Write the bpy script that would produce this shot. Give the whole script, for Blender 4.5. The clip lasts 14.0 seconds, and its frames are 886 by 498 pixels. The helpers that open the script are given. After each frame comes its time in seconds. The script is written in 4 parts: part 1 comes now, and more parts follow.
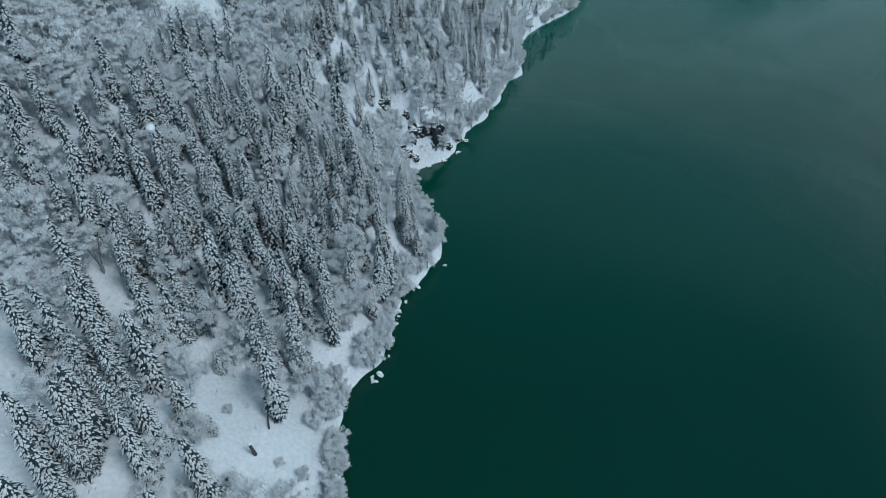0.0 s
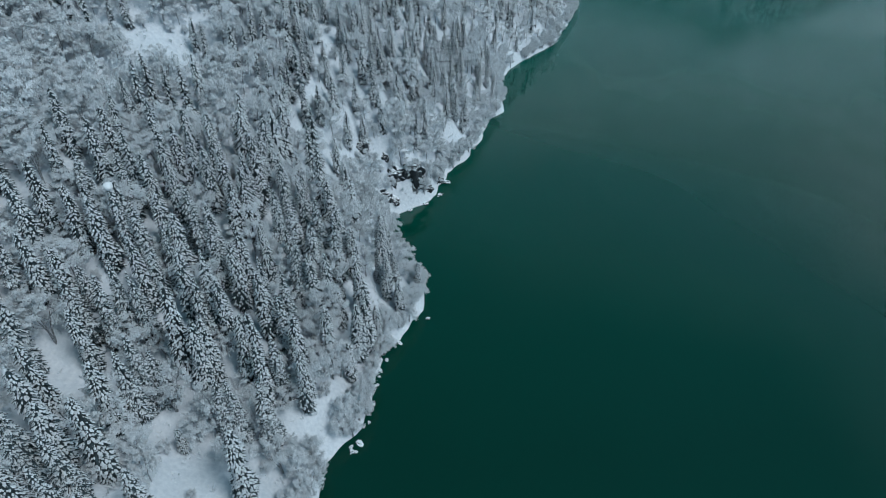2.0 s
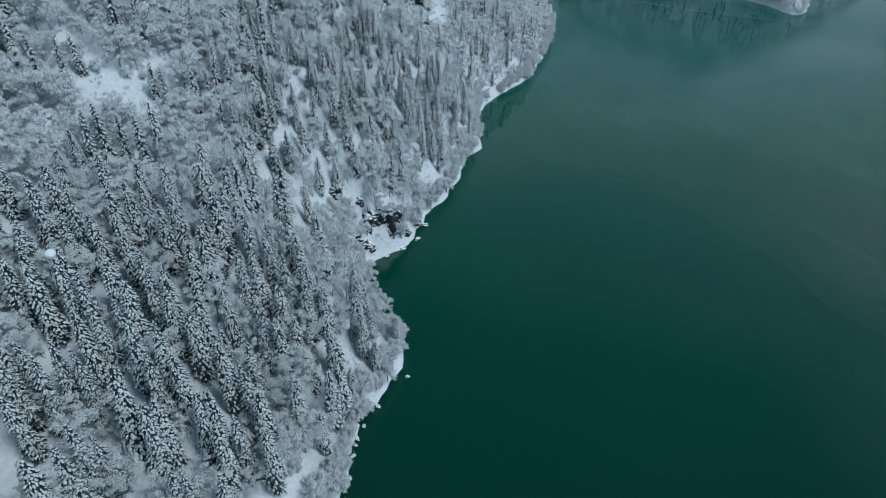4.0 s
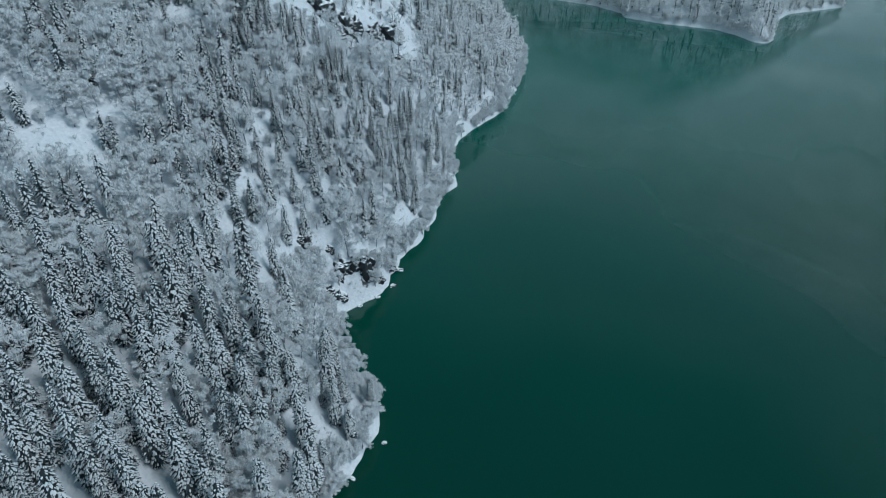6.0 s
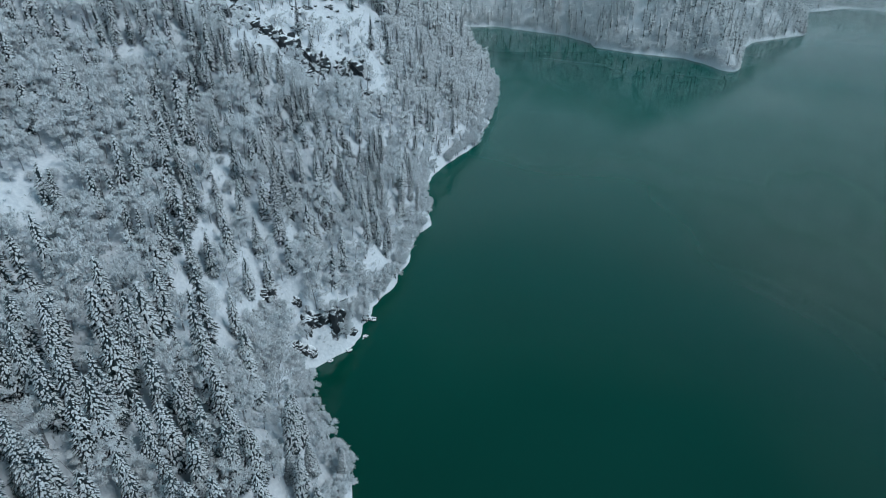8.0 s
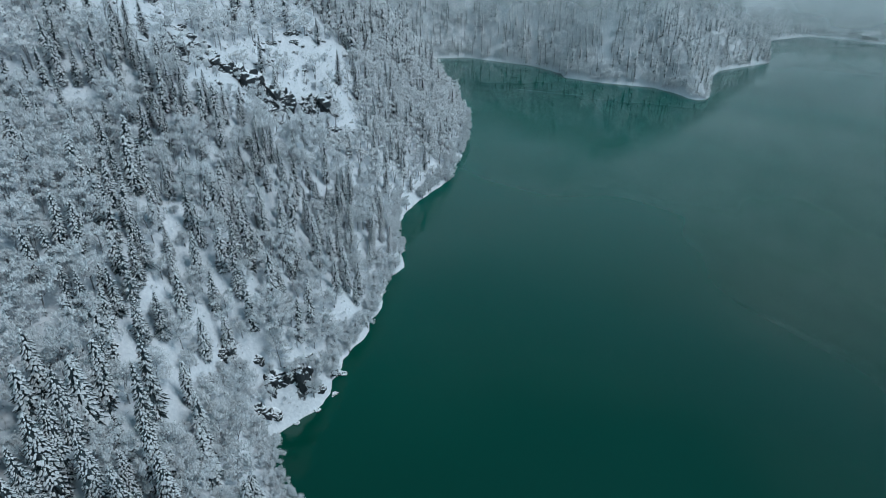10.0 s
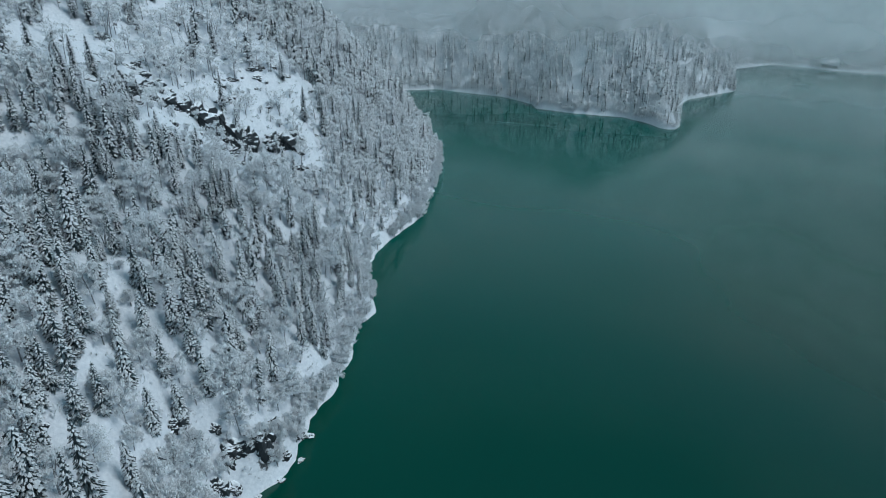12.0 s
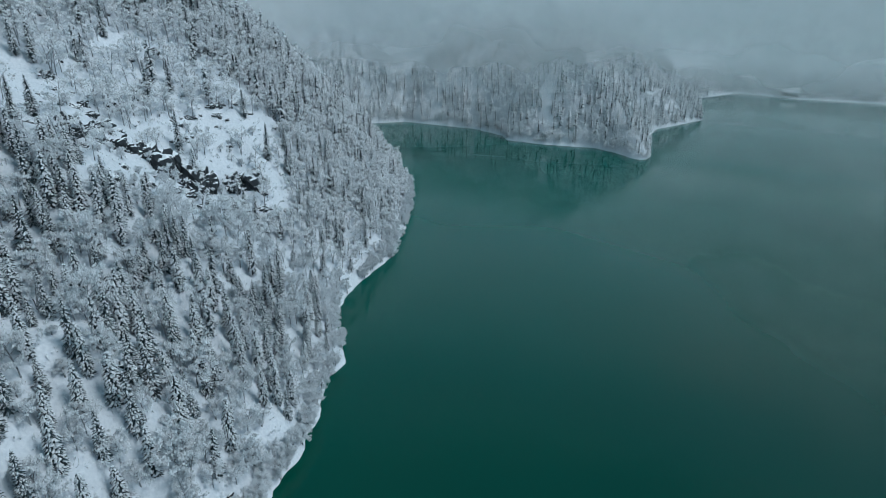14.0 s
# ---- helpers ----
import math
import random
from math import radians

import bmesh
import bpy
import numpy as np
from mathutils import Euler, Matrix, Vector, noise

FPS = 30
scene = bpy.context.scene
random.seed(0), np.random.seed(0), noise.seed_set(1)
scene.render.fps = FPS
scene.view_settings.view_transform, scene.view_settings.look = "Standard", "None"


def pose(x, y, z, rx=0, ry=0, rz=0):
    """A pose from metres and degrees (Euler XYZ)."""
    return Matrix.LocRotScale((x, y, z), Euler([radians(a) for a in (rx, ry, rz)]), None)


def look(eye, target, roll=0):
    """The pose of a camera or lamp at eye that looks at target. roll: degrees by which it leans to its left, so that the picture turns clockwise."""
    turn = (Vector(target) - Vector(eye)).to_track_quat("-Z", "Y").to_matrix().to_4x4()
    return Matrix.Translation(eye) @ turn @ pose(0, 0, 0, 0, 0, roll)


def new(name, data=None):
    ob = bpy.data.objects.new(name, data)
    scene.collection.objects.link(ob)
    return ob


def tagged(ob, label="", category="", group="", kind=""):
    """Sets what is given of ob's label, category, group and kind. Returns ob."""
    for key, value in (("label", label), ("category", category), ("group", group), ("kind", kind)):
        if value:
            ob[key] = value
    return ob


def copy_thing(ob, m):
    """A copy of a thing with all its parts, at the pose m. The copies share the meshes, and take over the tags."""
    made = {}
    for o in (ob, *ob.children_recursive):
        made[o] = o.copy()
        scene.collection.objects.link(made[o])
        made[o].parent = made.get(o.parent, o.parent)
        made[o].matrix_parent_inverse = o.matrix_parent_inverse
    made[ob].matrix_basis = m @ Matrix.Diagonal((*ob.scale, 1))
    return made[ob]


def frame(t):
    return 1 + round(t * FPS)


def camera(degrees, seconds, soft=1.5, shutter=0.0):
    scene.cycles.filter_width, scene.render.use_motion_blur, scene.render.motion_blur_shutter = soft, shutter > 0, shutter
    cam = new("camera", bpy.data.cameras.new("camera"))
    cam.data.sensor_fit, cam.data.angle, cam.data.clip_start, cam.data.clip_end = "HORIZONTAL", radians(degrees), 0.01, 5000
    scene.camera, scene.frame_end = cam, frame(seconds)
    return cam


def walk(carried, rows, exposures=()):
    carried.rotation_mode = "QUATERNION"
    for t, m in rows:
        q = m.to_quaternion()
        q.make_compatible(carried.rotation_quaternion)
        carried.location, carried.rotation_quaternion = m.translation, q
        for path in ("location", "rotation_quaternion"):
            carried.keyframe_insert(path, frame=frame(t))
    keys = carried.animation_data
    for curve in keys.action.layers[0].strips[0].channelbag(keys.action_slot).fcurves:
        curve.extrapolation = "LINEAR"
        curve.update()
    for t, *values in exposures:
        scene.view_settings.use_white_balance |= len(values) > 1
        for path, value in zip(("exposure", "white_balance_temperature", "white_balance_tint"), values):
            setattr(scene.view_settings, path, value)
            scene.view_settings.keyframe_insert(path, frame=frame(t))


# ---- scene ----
cam = camera(71.9, 14.0, soft=0.9)
PATH = [  # seconds, x, y, z, pitch, lean, yaw
    (0.0, 0.594, -0.318, 153.196, 49.687, 0.157, 1.472),
    (0.5, 0.627, 3.220, 153.284, 50.272, 0.054, 1.020),
    (1.0, 0.646, 6.835, 153.366, 50.853, -0.039, 0.527),
    (1.5, 0.661, 10.514, 153.444, 51.430, -0.124, 0.001),
    (2.0, 0.686, 14.248, 153.516, 52.003, -0.199, -0.556),
    (2.5, 0.730, 18.026, 153.583, 52.575, -0.266, -1.138),
    (3.0, 0.803, 21.840, 153.644, 53.145, -0.324, -1.741),
    (3.5, 0.913, 25.682, 153.701, 53.716, -0.375, -2.361),
    (4.0, 1.067, 29.545, 153.753, 54.286, -0.419, -2.994),
    (4.5, 1.272, 33.423, 153.799, 54.858, -0.455, -3.639),
    (5.0, 1.534, 37.310, 153.840, 55.432, -0.485, -4.290),
    (5.5, 1.856, 41.203, 153.876, 56.009, -0.509, -4.948),
    (6.0, 2.241, 45.096, 153.907, 56.588, -0.527, -5.608),
    (6.5, 2.693, 48.989, 153.933, 57.172, -0.539, -6.270),
    (7.0, 3.211, 52.878, 153.953, 57.759, -0.546, -6.932),
    (7.5, 3.797, 56.762, 153.969, 58.351, -0.549, -7.593),
    (8.0, 4.449, 60.642, 153.979, 58.949, -0.547, -8.252),
    (8.5, 5.166, 64.518, 153.984, 59.551, -0.541, -8.910),
    (9.0, 5.944, 68.391, 153.984, 60.160, -0.532, -9.565),
    (9.5, 6.780, 72.264, 153.978, 60.774, -0.519, -10.219),
    (10.0, 7.669, 76.141, 153.968, 61.395, -0.503, -10.873),
    (10.5, 8.604, 80.024, 153.952, 62.022, -0.485, -11.526),
    (11.0, 9.579, 83.919, 153.932, 62.656, -0.465, -12.181),
    (11.5, 10.585, 87.831, 153.906, 63.296, -0.443, -12.840),
    (12.0, 11.614, 91.768, 153.875, 63.943, -0.420, -13.505),
    (12.5, 12.655, 95.736, 153.838, 64.596, -0.395, -14.177),
    (13.0, 13.697, 99.745, 153.797, 65.256, -0.370, -14.861),
    (13.5, 14.728, 103.802, 153.750, 65.922, -0.345, -15.559),
    (14.0, 15.735, 107.918, 153.699, 66.595, -0.320, -16.275),
]
walk(cam, [(t, pose(x, y, z, rx, 0, rz) @ pose(0, 0, 0, 0, 0, -lean)) for t, x, y, z, rx, lean, rz in PATH],
     exposures=((0.0, -0.2), (14.0, -0.24)))

# ---- sky and light: a flat winter overcast ----
SUN_EL, SUN_AZ = 56.0, 120.0
world = bpy.data.worlds.new("overcast")
scene.world = world
world.use_nodes = True
wn, wl = world.node_tree.nodes, world.node_tree.links
wn.clear()
sky = wn.new("ShaderNodeTexSky")
sky.sky_type, sky.sun_disc = "NISHITA", False
sky.sun_elevation, sky.sun_rotation = radians(SUN_EL), radians(SUN_AZ)
bg_sky = wn.new("ShaderNodeBackground")
bg_sky.inputs["Strength"].default_value = 0.05
wl.new(sky.outputs["Color"], bg_sky.inputs["Color"])
coord = wn.new("ShaderNodeTexCoord")
cloud = wn.new("ShaderNodeTexNoise")
cloud.inputs["Scale"].default_value, cloud.inputs["Detail"].default_value = 2.2, 4.0
wl.new(coord.outputs["Generated"], cloud.inputs["Vector"])
deck = wn.new("ShaderNodeValToRGB")
deck.color_ramp.elements[0].position, deck.color_ramp.elements[1].position = 0.3, 0.72
deck.color_ramp.elements[0].color = (0.32, 0.41, 0.485, 1)
deck.color_ramp.elements[1].color = (0.45, 0.56, 0.655, 1)
wl.new(cloud.outputs["Fac"], deck.inputs["Fac"])
# deck bright low down; added ragged teal dark overhead, unseen, to deepen water reflections
up = wn.new("ShaderNodeSeparateXYZ")
wl.new(coord.outputs["Generated"], up.inputs[0])
ragged = wn.new("ShaderNodeMath")
ragged.operation = "MULTIPLY_ADD"
ragged.inputs[1].default_value = 0.5
wl.new(cloud.outputs["Fac"], ragged.inputs[0])
wl.new(up.outputs["Z"], ragged.inputs[2])
overhead_dim = wn.new("ShaderNodeValToRGB")
overhead_dim.color_ramp.elements.new(0.5)
for e, (p, c) in zip(overhead_dim.color_ramp.elements, ((0.54, (1.45, 1.43, 1.42, 1)), (0.80, (0.34, 0.56, 0.62, 1)), (1.0, (0.10, 0.30, 0.36, 1)))):
    e.position, e.color = p, c
overhead_dim.color_ramp.interpolation = "EASE"
wl.new(ragged.outputs[0], overhead_dim.inputs["Fac"])
weigh = wn.new("ShaderNodeMix")
weigh.data_type, weigh.blend_type = "RGBA", "MULTIPLY"
weigh.inputs["Factor"].default_value = 1.0
wl.new(deck.outputs["Color"], weigh.inputs["A"])
wl.new(overhead_dim.outputs["Color"], weigh.inputs["B"])
bg_deck = wn.new("ShaderNodeBackground")
# and it is brighter on the sun's side
side = wn.new("ShaderNodeVectorMath")
side.operation = "DOT_PRODUCT"
side.inputs[1].default_value = (math.sin(radians(SUN_AZ)), math.cos(radians(SUN_AZ)), 0)
wl.new(coord.outputs["Generated"], side.inputs[0])
glow = wn.new("ShaderNodeMapRange")
for k, v in (("From Min", -1.0), ("From Max", 1.0), ("To Min", 0.65), ("To Max", 2.25)):
    glow.inputs[k].default_value = v
wl.new(side.outputs["Value"], glow.inputs["Value"])
wl.new(glow.outputs["Result"], bg_deck.inputs["Strength"])
wl.new(weigh.outputs["Result"], bg_deck.inputs["Color"])
both = wn.new("ShaderNodeMixShader")
both.inputs["Fac"].default_value = 0.9
wl.new(bg_sky.outputs[0], both.inputs[1])
wl.new(bg_deck.outputs[0], both.inputs[2])
wout = wn.new("ShaderNodeOutputWorld")
wl.new(both.outputs[0], wout.inputs["Surface"])

sun = new("sun", bpy.data.lights.new("sun", "SUN"))
sun.data.energy, sun.data.angle, sun.data.color = 1.98, radians(22), (0.88, 0.955, 1.0)
_az, _el = radians(SUN_AZ), radians(SUN_EL)
sun.matrix_world = look((0, 0, 400), Vector((0, 0, 400)) - Vector((math.sin(_az) * math.cos(_el), math.cos(_az) * math.cos(_el), math.sin(_el))))


# ---- materials ----
def shader(name, base, rough=0.7):
    m = bpy.data.materials.new(name)
    m.use_nodes = True
    b = m.node_tree.nodes["Principled BSDF"]
    b.inputs["Base Color"].default_value = (*base, 1)
    b.inputs["Roughness"].default_value = rough
    return m, m.node_tree.nodes, m.node_tree.links, b


def noise_node(nodes, links, scale, detail=4.0, space="Object"):
    tc = nodes.new("ShaderNodeTexCoord")
    n = nodes.new("ShaderNodeTexNoise")
    n.inputs["Scale"].default_value, n.inputs["Detail"].default_value = scale, detail
    links.new(tc.outputs[space], n.inputs["Vector"])
    return n


def ramp(nodes, links, fac, stops):
    r = nodes.new("ShaderNodeValToRGB")
    while len(r.color_ramp.elements) < len(stops):
        r.color_ramp.elements.new(0.5)
    for e, (p, c) in zip(r.color_ramp.elements, stops):
        e.position, e.color = p, (*c, 1)
    links.new(fac, r.inputs["Fac"])
    return r


def bump(nodes, links, height, b, strength, distance):
    n = nodes.new("ShaderNodeBump")
    n.inputs["Strength"].default_value, n.inputs["Distance"].default_value = strength, distance
    links.new(height, n.inputs["Height"])
    links.new(n.outputs["Normal"], b.inputs["Normal"])


def grainy(name, low, high, scale, rough=0.7, strength=0.5, distance=0.05, detail=5.0, per_thing=0.0, per_piece=None, wide=0.0):
    """A surface that wanders between two colours, with relief; per_thing: how far it differs from one copy to the next."""
    m, n, l, b = shader(name, low, rough)
    t = noise_node(n, l, scale, detail)
    r = ramp(n, l, t.outputs["Fac"], ((0.32, low), (0.68, high)))
    out = r.outputs["Color"]
    if per_thing:
        info = n.new("ShaderNodeObjectInfo")
        hsv = n.new("ShaderNodeHueSaturation")
        mul = n.new("ShaderNodeMapRange")
        mul.inputs["To Min"].default_value, mul.inputs["To Max"].default_value = 1 - per_thing, 1 + per_thing
        l.new(info.outputs["Random"], mul.inputs["Value"])
        l.new(mul.outputs["Result"], hsv.inputs["Value"])
        l.new(out, hsv.inputs["Color"])
        out = hsv.outputs["Color"]
    if per_piece:
        geo = n.new("ShaderNodeNewGeometry")
        hsv2 = n.new("ShaderNodeHueSaturation")
        span = n.new("ShaderNodeMapRange")
        span.inputs["To Min"].default_value, span.inputs["To Max"].default_value = per_piece
        l.new(geo.outputs["Random Per Island"], span.inputs["Value"])
        l.new(span.outputs["Result"], hsv2.inputs["Value"])
        l.new(out, hsv2.inputs["Color"])
        out = hsv2.outputs["Color"]
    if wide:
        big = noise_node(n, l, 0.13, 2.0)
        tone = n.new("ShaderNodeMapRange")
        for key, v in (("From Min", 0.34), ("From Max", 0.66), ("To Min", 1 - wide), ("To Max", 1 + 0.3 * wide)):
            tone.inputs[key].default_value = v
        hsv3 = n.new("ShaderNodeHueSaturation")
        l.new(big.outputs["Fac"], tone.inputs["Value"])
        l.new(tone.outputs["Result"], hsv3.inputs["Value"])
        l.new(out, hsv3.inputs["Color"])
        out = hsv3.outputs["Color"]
    l.new(out, b.inputs["Base Color"])
    bump(n, l, t.outputs["Fac"], b, strength, distance)
    return m


def let_through(m, share, colour):
    """Light that passes through thin snow and frost."""
    n, l = m.node_tree.nodes, m.node_tree.links
    t, mix = n.new("ShaderNodeBsdfTranslucent"), n.new("ShaderNodeMixShader")
    t.inputs["Color"].default_value = (*colour, 1)
    mix.inputs["Fac"].default_value = share
    l.new(n["Principled BSDF"].outputs[0], mix.inputs[1])
    l.new(t.outputs[0], mix.inputs[2])
    l.new(mix.outputs[0], n["Material Output"].inputs["Surface"])
    return m


SNOW = grainy("fresh_snow", (0.76, 0.80, 0.84), (0.86, 0.88, 0.90), 1.6, 0.65, 0.5, 0.15)
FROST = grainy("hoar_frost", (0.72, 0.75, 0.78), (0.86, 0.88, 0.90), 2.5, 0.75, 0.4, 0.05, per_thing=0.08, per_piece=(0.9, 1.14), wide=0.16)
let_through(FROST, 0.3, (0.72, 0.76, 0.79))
NEEDLES = grainy("conifer_needles", (0.013, 0.024, 0.029), (0.036, 0.058, 0.067), 3.0, 0.8, 0.6, 0.08, per_thing=0.3, per_piece=(0.6, 1.9))
SNOW_LOAD = let_through(grainy("snow_on_boughs", (0.76, 0.80, 0.84), (0.88, 0.90, 0.92), 2.6, 0.65, 0.5, 0.1, per_piece=(0.82, 1.06)), 0.25, (0.8, 0.84, 0.88))
BARK = grainy("grey_bark", (0.03, 0.028, 0.027), (0.11, 0.10, 0.095), 4.0, 0.9, 0.7, 0.03)
RIMED_BARK = grainy("rimed_bark", (0.06, 0.06, 0.062), (0.5, 0.53, 0.56), 2.2, 0.9, 0.7, 0.03)


def ground_material():
    """Deep snow, with bare rock where the slope is too steep to hold it, and scattered brush and stones showing through."""
    m, n, l, b = shader("snowy_ground", (0.8, 0.83, 0.86), 0.7)
    geo = n.new("ShaderNodeNewGeometry")
    sep = n.new("ShaderNodeSeparateXYZ")
    l.new(geo.outputs["Normal"], sep.inputs[0])
    wide = noise_node(n, l, 0.22, 9.0)
    wide.inputs["Roughness"].default_value = 0.68
    fine = noise_node(n, l, 0.9, 5.0)
    add = n.new("ShaderNodeMath")
    add.operation = "MULTIPLY_ADD"
    add.inputs[1].default_value = 0.55
    l.new(wide.outputs["Fac"], add.inputs[0])
    l.new(sep.outputs["Z"], add.inputs[2])
    bare = ramp(n, l, add.outputs[0], ((0.64, (1, 1, 1)), (0.68, (0, 0, 0))))
    rock = ramp(n, l, fine.outputs["Fac"], ((0.3, (0.014, 0.020, 0.026)), (0.75, (0.06, 0.068, 0.076))))
    snow = ramp(n, l, fine.outputs["Fac"], ((0.3, (0.56, 0.60, 0.65)), (0.7, (0.70, 0.73, 0.77))))
    mix = n.new("ShaderNodeMix")
    mix.data_type = "RGBA"
    l.new(bare.outputs["Color"], mix.inputs["Factor"])
    l.new(snow.outputs["Color"], mix.inputs["A"])
    l.new(rock.outputs["Color"], mix.inputs["B"])
    l.new(mix.outputs["Result"], b.inputs["Base Color"])
    bump(n, l, fine.outputs["Fac"], b, 0.35, 0.5)
    return m


def rock_material():
    """Dark wet rock that carries snow wherever it faces the sky."""
    m, n, l, b = shader("snow_capped_rock", (0.06, 0.06, 0.06), 0.75)
    geo = n.new("ShaderNodeNewGeometry")
    sep = n.new("ShaderNodeSeparateXYZ")
    l.new(geo.outputs["Normal"], sep.inputs[0])
    fine = noise_node(n, l, 0.9, 9.0)
    add = n.new("ShaderNodeMath")
    add.operation = "MULTIPLY_ADD"
    add.inputs[1].default_value = 0.34
    l.new(fine.outputs["Fac"], add.inputs[0])
    l.new(sep.outputs["Z"], add.inputs[2])
    cover = ramp(n, l, add.outputs[0], ((0.70, (0, 0, 0)), (0.80, (1, 1, 1))))
    rock = ramp(n, l, fine.outputs["Fac"], ((0.3, (0.006, 0.011, 0.015)), (0.75, (0.034, 0.045, 0.053))))
    mix = n.new("ShaderNodeMix")
    mix.data_type = "RGBA"
    l.new(cover.outputs["Color"], mix.inputs["Factor"])
    l.new(rock.outputs["Color"], mix.inputs["A"])
    mix.inputs["B"].default_value = (0.80, 0.83, 0.86, 1)
    l.new(mix.outputs["Result"], b.inputs["Base Color"])
    bump(n, l, fine.outputs["Fac"], b, 0.8, 0.4)
    return m


def water_material():
    """Still, deep, green mountain-lake water."""
    m, n, l, b = shader("lake_water", (0.004, 0.05, 0.04), 0.06)
    b.inputs["IOR"].default_value = 1.333
    b.inputs["Specular IOR Level"].default_value = 0.85
    # sheen at shallow view angles painted into the base colour: lighter far, darker near
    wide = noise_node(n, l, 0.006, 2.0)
    where, far_sheen, share = n.new("ShaderNodeSeparateXYZ"), n.new("ShaderNodeMath"), n.new("ShaderNodeMath")
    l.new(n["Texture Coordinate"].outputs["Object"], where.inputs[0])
    far_sheen.operation, share.operation = "MULTIPLY_ADD", "DIVIDE"
    far_sheen.inputs[1].default_value, share.inputs[1].default_value = 160.0, 700.0
    l.new(wide.outputs["Fac"], far_sheen.inputs[0])
    l.new(where.outputs["Y"], far_sheen.inputs[2])
    l.new(far_sheen.outputs[0], share.inputs[0])
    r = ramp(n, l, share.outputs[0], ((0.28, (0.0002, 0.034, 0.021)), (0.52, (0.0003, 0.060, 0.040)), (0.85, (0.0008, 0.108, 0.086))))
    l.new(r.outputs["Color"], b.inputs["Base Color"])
    rip = noise_node(n, l, 0.6, 3.0)
    bump(n, l, rip.outputs["Fac"], b, 0.05, 0.03)
    return m


def mist_material():
    """Thin cloud: nothing near the ground, thicker with height, torn by noise."""
    m, n, l, b = shader("low_cloud", (0.85, 0.88, 0.9), 1.0)
    n.remove(b)
    tc = n.new("ShaderNodeTexCoord")
    sep = n.new("ShaderNodeSeparateXYZ")
    l.new(tc.outputs["Object"], sep.inputs[0])
    noi = n.new("ShaderNodeTexNoise")
    noi.inputs["Scale"].default_value, noi.inputs["Detail"].default_value = 0.009, 5.0
    l.new(tc.outputs["Object"], noi.inputs["Vector"])
    lift = n.new("ShaderNodeMath")
    lift.operation = "MULTIPLY_ADD"
    lift.inputs[1].default_value = 150.0
    l.new(noi.outputs["Fac"], lift.inputs[0])
    reach = n.new("ShaderNodeVectorMath")
    reach.operation = "LENGTH"
    l.new(tc.outputs["Object"], reach.inputs[0])
    back = n.new("ShaderNodeMath")
    back.operation = "MULTIPLY_ADD"
    back.inputs[1].default_value = 0.16
    l.new(reach.outputs["Value"], back.inputs[0])
    l.new(sep.outputs["Z"], back.inputs[2])
    l.new(back.outputs[0], lift.inputs[2])
    dens = n.new("ShaderNodeMapRange")
    dens.interpolation_type = "SMOOTHSTEP"
    for k, v in (("From Min", MIST_LOW), ("From Max", MIST_HIGH), ("To Min", 0.07), ("To Max", 0.5)):
        dens.inputs[k].default_value = v
    l.new(lift.outputs[0], dens.inputs["Value"])
    fade = n.new("ShaderNodeMapRange")
    fade.interpolation_type = "SMOOTHSTEP"
    for k, v in (("From Min", 120.0), ("From Max", 240.0), ("To Min", 1.0), ("To Max", 0.0)):
        fade.inputs[k].default_value = v
    l.new(sep.outputs["Z"], fade.inputs["Value"])
    thin = n.new("ShaderNodeMath")
    thin.operation = "MULTIPLY"
    foot = n.new("ShaderNodeMapRange")
    foot.interpolation_type = "SMOOTHSTEP"
    for k, v in (("From Min", 2.0), ("From Max", 26.0), ("To Min", 0.0), ("To Max", 1.0)):
        foot.inputs[k].default_value = v
    l.new(sep.outputs["Z"], foot.inputs["Value"])
    lifted = n.new("ShaderNodeMath")
    lifted.operation = "MULTIPLY"
    l.new(dens.outputs["Result"], lifted.inputs[0])
    l.new(foot.outputs["Result"], lifted.inputs[1])
    l.new(lifted.outputs[0], thin.inputs[0])
    l.new(fade.outputs["Result"], thin.inputs[1])
    clear = n.new("ShaderNodeBsdfTransparent")
    dif = n.new("ShaderNodeBsdfDiffuse")
    tra = n.new("ShaderNodeBsdfTranslucent")
    for s in (dif, tra):
        s.inputs["Color"].default_value = (0.965, 0.98, 0.98, 1)
    half = n.new("ShaderNodeMixShader")
    half.inputs["Fac"].default_value = 0.5
    l.new(dif.outputs[0], half.inputs[1])
    l.new(tra.outputs[0], half.inputs[2])
    mix = n.new("ShaderNodeMixShader")
    l.new(thin.outputs[0], mix.inputs["Fac"])
    l.new(clear.outputs[0], mix.inputs[1])
    l.new(half.outputs[0], mix.inputs[2])
    l.new(mix.outputs[0], n["Material Output"].inputs["Surface"])
    return m


MIST_LOW, MIST_HIGH = 236.0, 340.0
GROUND, ROCK, WATER, MIST = ground_material(), rock_material(), water_material(), mist_material()

# ---- the lie of the land ----
SHORE_NEAR = [(-25, -100), (-26, 20), (-27, 60), (-28, 79), (-31, 92), (-32, 102), (-32.6, 111), (-27, 117.5), (-21.8, 125),
              (-20.9, 136), (-19.3, 148), (-15.0, 158), (-8.8, 168), (-6.0, 174.5), (-5.8, 182), (-7.2, 191), (-12.6, 202), (-17.6, 215), (-19.6, 228),
              (-17.5, 236), (-9, 242), (-1, 249.5), (4, 268), (16, 288), (23, 306), (28.5, 327), (38, 338.5), (40, 352), (38, 372),
              (41.2, 390), (52, 409.5), (65, 425), (83, 446.5), (96, 481), (104, 500), (118, 545), (126, 585), (124, 640), (112, 700),
              (100, 760), (108, 812)]
